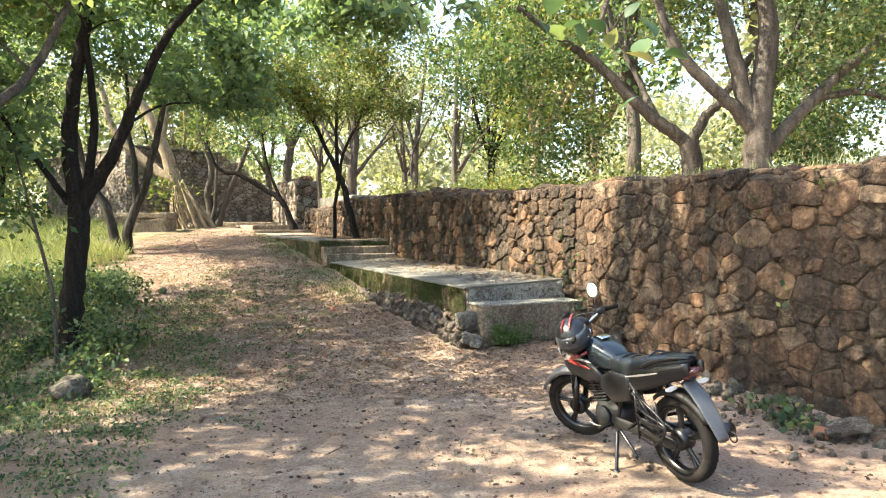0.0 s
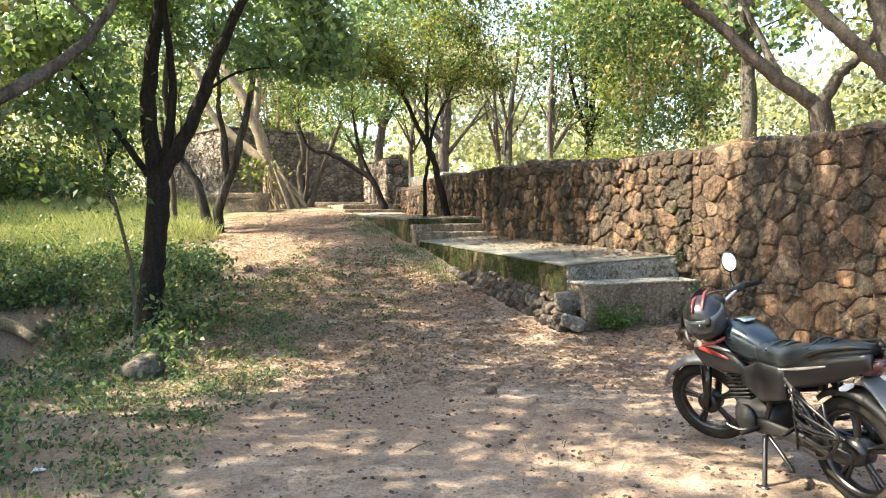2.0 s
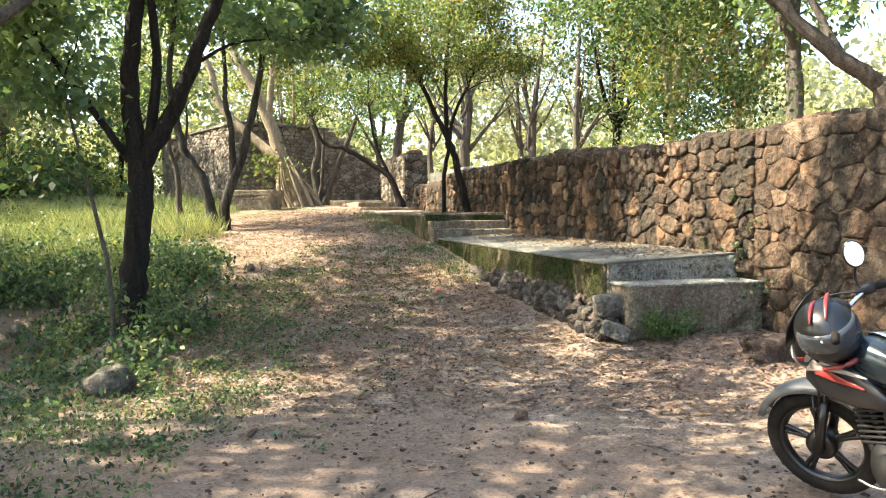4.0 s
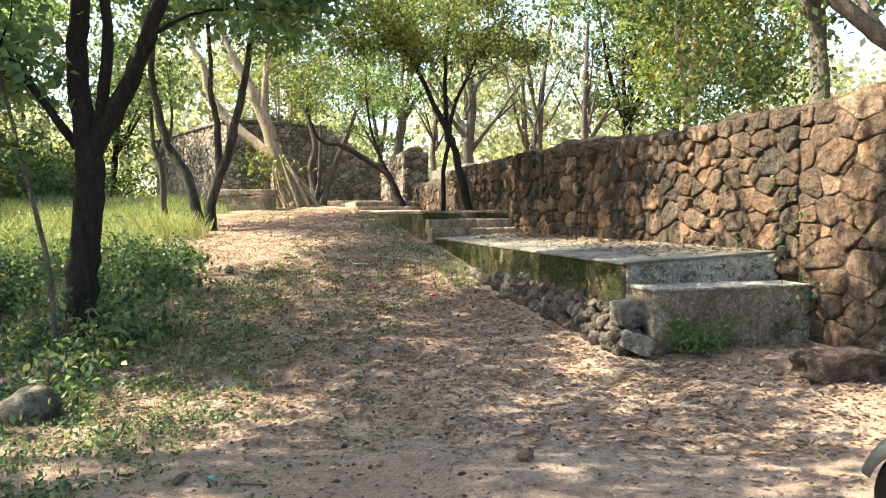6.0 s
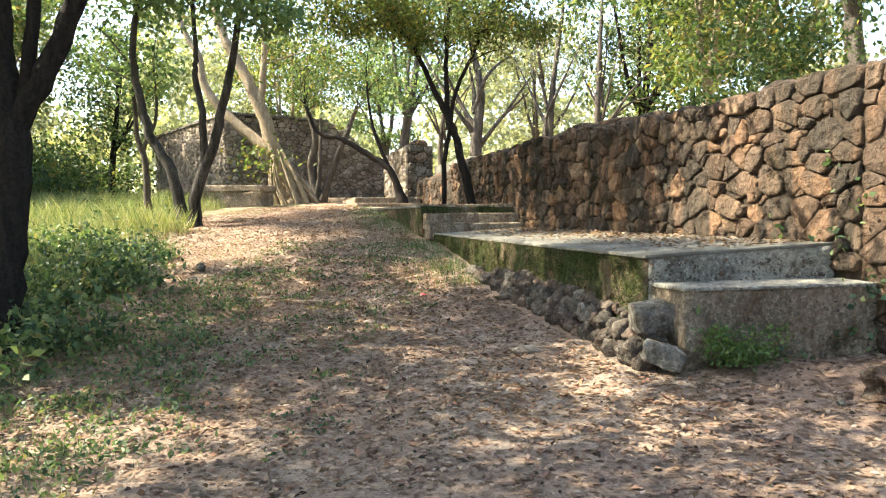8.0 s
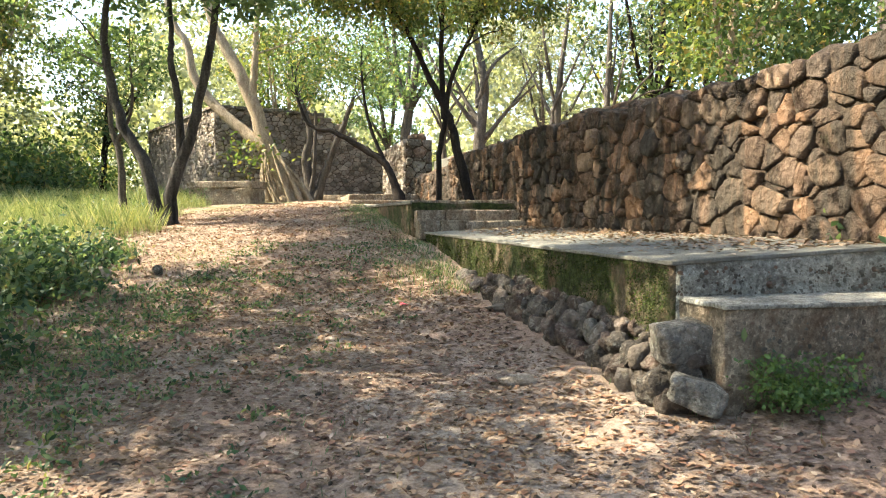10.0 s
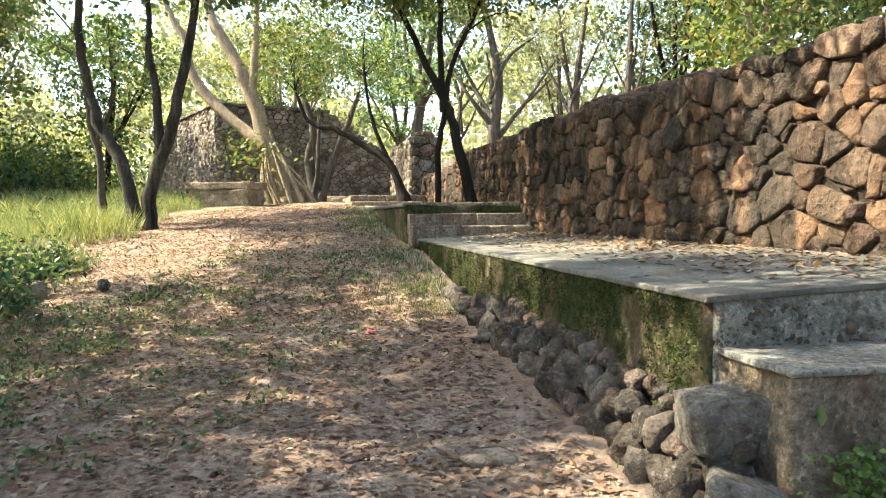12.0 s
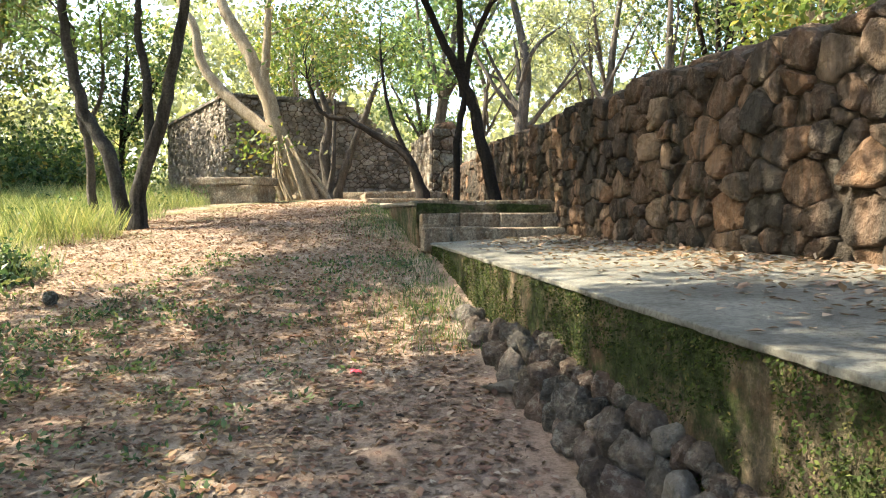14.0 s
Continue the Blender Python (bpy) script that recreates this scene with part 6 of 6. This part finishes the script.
# hollow weathered block near the wall
bm = bmesh.new()
box(bm, -0.28, 0.28, -0.17, 0.17, -0.03, 0.2, 0.05)
bmesh.ops.subdivide_edges(bm, edges=bm.edges[:], cuts=5, use_grid_fill=True)
for v in bm.verts:
    if v.co.x < -0.2:  # a hollow broken into one end
        d = max(0, 1 - math.hypot(v.co.y / 0.16, (v.co.z - 0.09) / 0.1))
        v.co.x += 0.22 * d
    v.co += noise.noise_vector(v.co * 5) * 0.06 + noise.noise_vector(v.co * 14) * 0.03 + noise.noise_vector(v.co * 31) * 0.012
ob = part("weathered_block", bm, M_FOOT, smooth=False)
ob.matrix_basis = Matrix.Translation(rest(1.80, 9.62)) @ pose(0, 0, 0, 0, 0, 14)
tagged(ob, "hollowed weathered grey stone block lying on the ground", "stone")
# weathered log at the far side of the dip
c = rest(-7.9, 11.3)
ob = rod("log", [rest(-8.5, 11.0, 0.08) - c, rest(-7.9, 11.35, 0.12) - c, rest(-7.45, 11.3, 0.16) - c], [0.09, 0.1, 0.07], M_BARK_PALE, None, sides=12)
ob.location = c
tagged(ob, "short pale weathered log beside the dip", "log")
# rubble heaped at the wall's foot
heap = new("rubble_heap")
p = at(4.75, 5.5)
heap.location = rest(p.x, p.y)
tagged(heap, "heap of broken stones and rubble at the wall foot", "rubble")
shapes2 = [rock_mesh(rng, "rubble_stone", (1, 0.8, 0.6), M_RUBBLE, 2, 0.22) for _ in range(5)]
for k in range(190):
    q = at(4.9 + rng.normal(0, 0.8 if k < 110 else 1.7), min(5.88, 5.5 + rng.normal(0, 0.28)))
    r = 0.03 + 0.09 * rng.random() ** 2.5 if k < 110 else 0.02 + 0.03 * rng.random()
    ob = new("rubble_stone", shapes2[k % 5])
    ob.parent = heap
    ob.matrix_basis = Matrix.Translation(rest(q.x, q.y, r * 0.3 + 0.05 * max(0, q.dot(at(0, 1)) - 5.4)) - heap.location) @ pose(0, 0, 0, *rng.uniform(0, 360, 3)) @ Matrix.Scale(r, 4)
bm = bmesh.new()
box(bm, -0.17, 0.17, -0.11, 0.11, -0.02, 0.02, 0.008)
roughen(bm, 0.012, 9, 2)
ob = part("broken_slab", bm, M_RUBBLE, heap, "broken grey slab")
q = at(4.36, 5.42)
ob.matrix_basis = Matrix.Translation(rest(q.x, q.y, 0.12) - heap.location) @ pose(0, 0, 0, 12, -14, -20)
bm = bmesh.new()
box(bm, -0.1, 0.1, -0.06, 0.06, -0.05, 0.05, 0.012)
M_BRICK = plain_material("brick", (0.24, 0.12, 0.075), 0.9, 0, 0, 0.35)
ob = part("brick", bm, M_BRICK, heap, "weathered brown brick")
q = at(4.50, 5.36)
ob.matrix_basis = Matrix.Translation(rest(q.x, q.y, 0.05) - heap.location) @ pose(0, 0, 0, 0, 8, 35)


def leafy(name, label, spots, leaf, size, per, spread, lift=0.0):
    chunks = [np.array(s) + rng.normal(0, 1, (per, 3)) * np.array(spread) + np.array([0, 0, lift]) for s in spots]
    v, f = leaf_arrays(rng, np.concatenate(chunks), *size, droop=0.1)
    ob = new(name, quads(name, v, f, leaf))
    return tagged(ob, label, "plant", kind="stuff")


leafy("heap_weeds", "green creeper over the rubble heap", [rest(*at(4.9 + 0.13 * k, 5.36 + 0.10 * math.sin(k))[:2], 0.08) for k in range(-2, 4)], M_WEED, (0.07, 0.06), 26, (0.09, 0.09, 0.05))
leafy("wall_plants", "small green plants rooted in the wall joints", [at(u, WALL_V - 0.05, z) for u, z in ((9.45, 0.72), (9.7, 0.70), (9.4, 0.2), (9.15, -0.05), (9.25, 1.0), (9.5, 1.28), (5.5, 0.75), (5.1, 1.9), (5.9, 1.7), (9.05, 0.35), (10.2, 0.72))], M_WEED, (0.06, 0.04), 13, (0.05, 0.05, 0.07))
leafy("step_plants", "small weeds in the cracked step face", [at(9.10, v, z) for v, z in ((5.1, -0.02), (5.75, 0.02), (5.82, 0.3), (5.4, -0.1), (4.62, 0.1))], M_WEED, (0.06, 0.04), 14, (0.05, 0.04, 0.05))
sp = np.array([at(u, WALL_V + 0.35, wall_top(u)) for u in rng.uniform(3, 9.5, 380)]) + rng.normal(0, 1, (380, 3)) * np.array([0.1, 0.1, 0.0])
grass("wall_top_grass", "dry tufts of grass along the wall top", rng, sp, 0.16, 0.008, M_GRASS)
# sticks, scraps
M_STICK = bark_material("dry_stick", (0.12, 0.08, 0.055), (0.28, 0.2, 0.14), 8)
for x, y, l, a, r in ((-1.75, 8.35, 0.36, 115, 0.006), (-2.35, 7.35, 0.16, 95, 0.022), (-1.95, 7.35, 0.2, 0, 0.012), (-3.2, 7.1, 0.25, 30, 0.007), (-0.9, 6.3, 0.3, 60, 0.006), (0.4, 7.2, 0.22, 150, 0.006), (-1.6, 11.2, 0.3, 40, 0.005), (-2.6, 11.9, 0.26, 170, 0.006)):
    d = Vector((math.cos(radians(a)), math.sin(radians(a)), 0)) * l / 2
    pts = [rest(x - d.x, y - d.y, r) , rest(x, y, r + 0.006), rest(x + d.x, y + d.y, r)]
    c = rest(x, y)
    ob = rod("stick", [q - c for q in pts], [r, r * 0.9, r * 0.6], M_STICK, None)
    ob.location = c
    tagged(ob, "dry broken stick lying on the path", "stick", "fallen sticks")


def scrap(name, label, x, y, size, colour, a):
    bm = bmesh.new()
    bmesh.ops.create_grid(bm, x_segments=6, y_segments=4, size=0.5)
    for v in bm.verts:
        v.co = Vector((v.co.x * size[0], v.co.y * size[1], 0.012 + 0.35 * size[1] * noise.noise(v.co * 3 + Vector((x, y, 0)))))
    bmesh.ops.solidify(bm, geom=bm.faces[:], thickness=0.002)
    ob = part(name, bm, plain_material(name, colour, 0.5, 0, 0.2, 0.2))
    ob.matrix_basis = Matrix.Translation(rest(x, y, 0.008)) @ pose(0, 0, 0, 0, 0, a)
    tagged(ob, label, "litter")


scrap("wrapper", "small crumpled red wrapper on the path", -1.91, 13.13, (0.07, 0.07), (0.75, 0.06, 0.09), 20)
scrap("wrapper", "small green plastic scrap on the path", -2.2, 7.4, (0.05, 0.03), (0.03, 0.35, 0.25), 50)
scrap("wrapper", "crumpled white paper by the undergrowth", -3.45, 5.7, (0.1, 0.07), (0.75, 0.74, 0.7), 70)
# crumpled black sheet over the floor of the dip
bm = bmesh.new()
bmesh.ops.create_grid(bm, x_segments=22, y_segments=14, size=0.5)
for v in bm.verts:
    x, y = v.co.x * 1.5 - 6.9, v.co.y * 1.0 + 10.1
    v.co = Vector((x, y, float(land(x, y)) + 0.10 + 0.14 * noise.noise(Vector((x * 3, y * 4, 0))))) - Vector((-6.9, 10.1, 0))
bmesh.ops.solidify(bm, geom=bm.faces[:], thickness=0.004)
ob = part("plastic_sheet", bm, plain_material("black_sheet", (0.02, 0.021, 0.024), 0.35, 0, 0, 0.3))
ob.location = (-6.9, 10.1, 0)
tagged(ob, "crumpled black sheet over the floor of the dip", "litter")
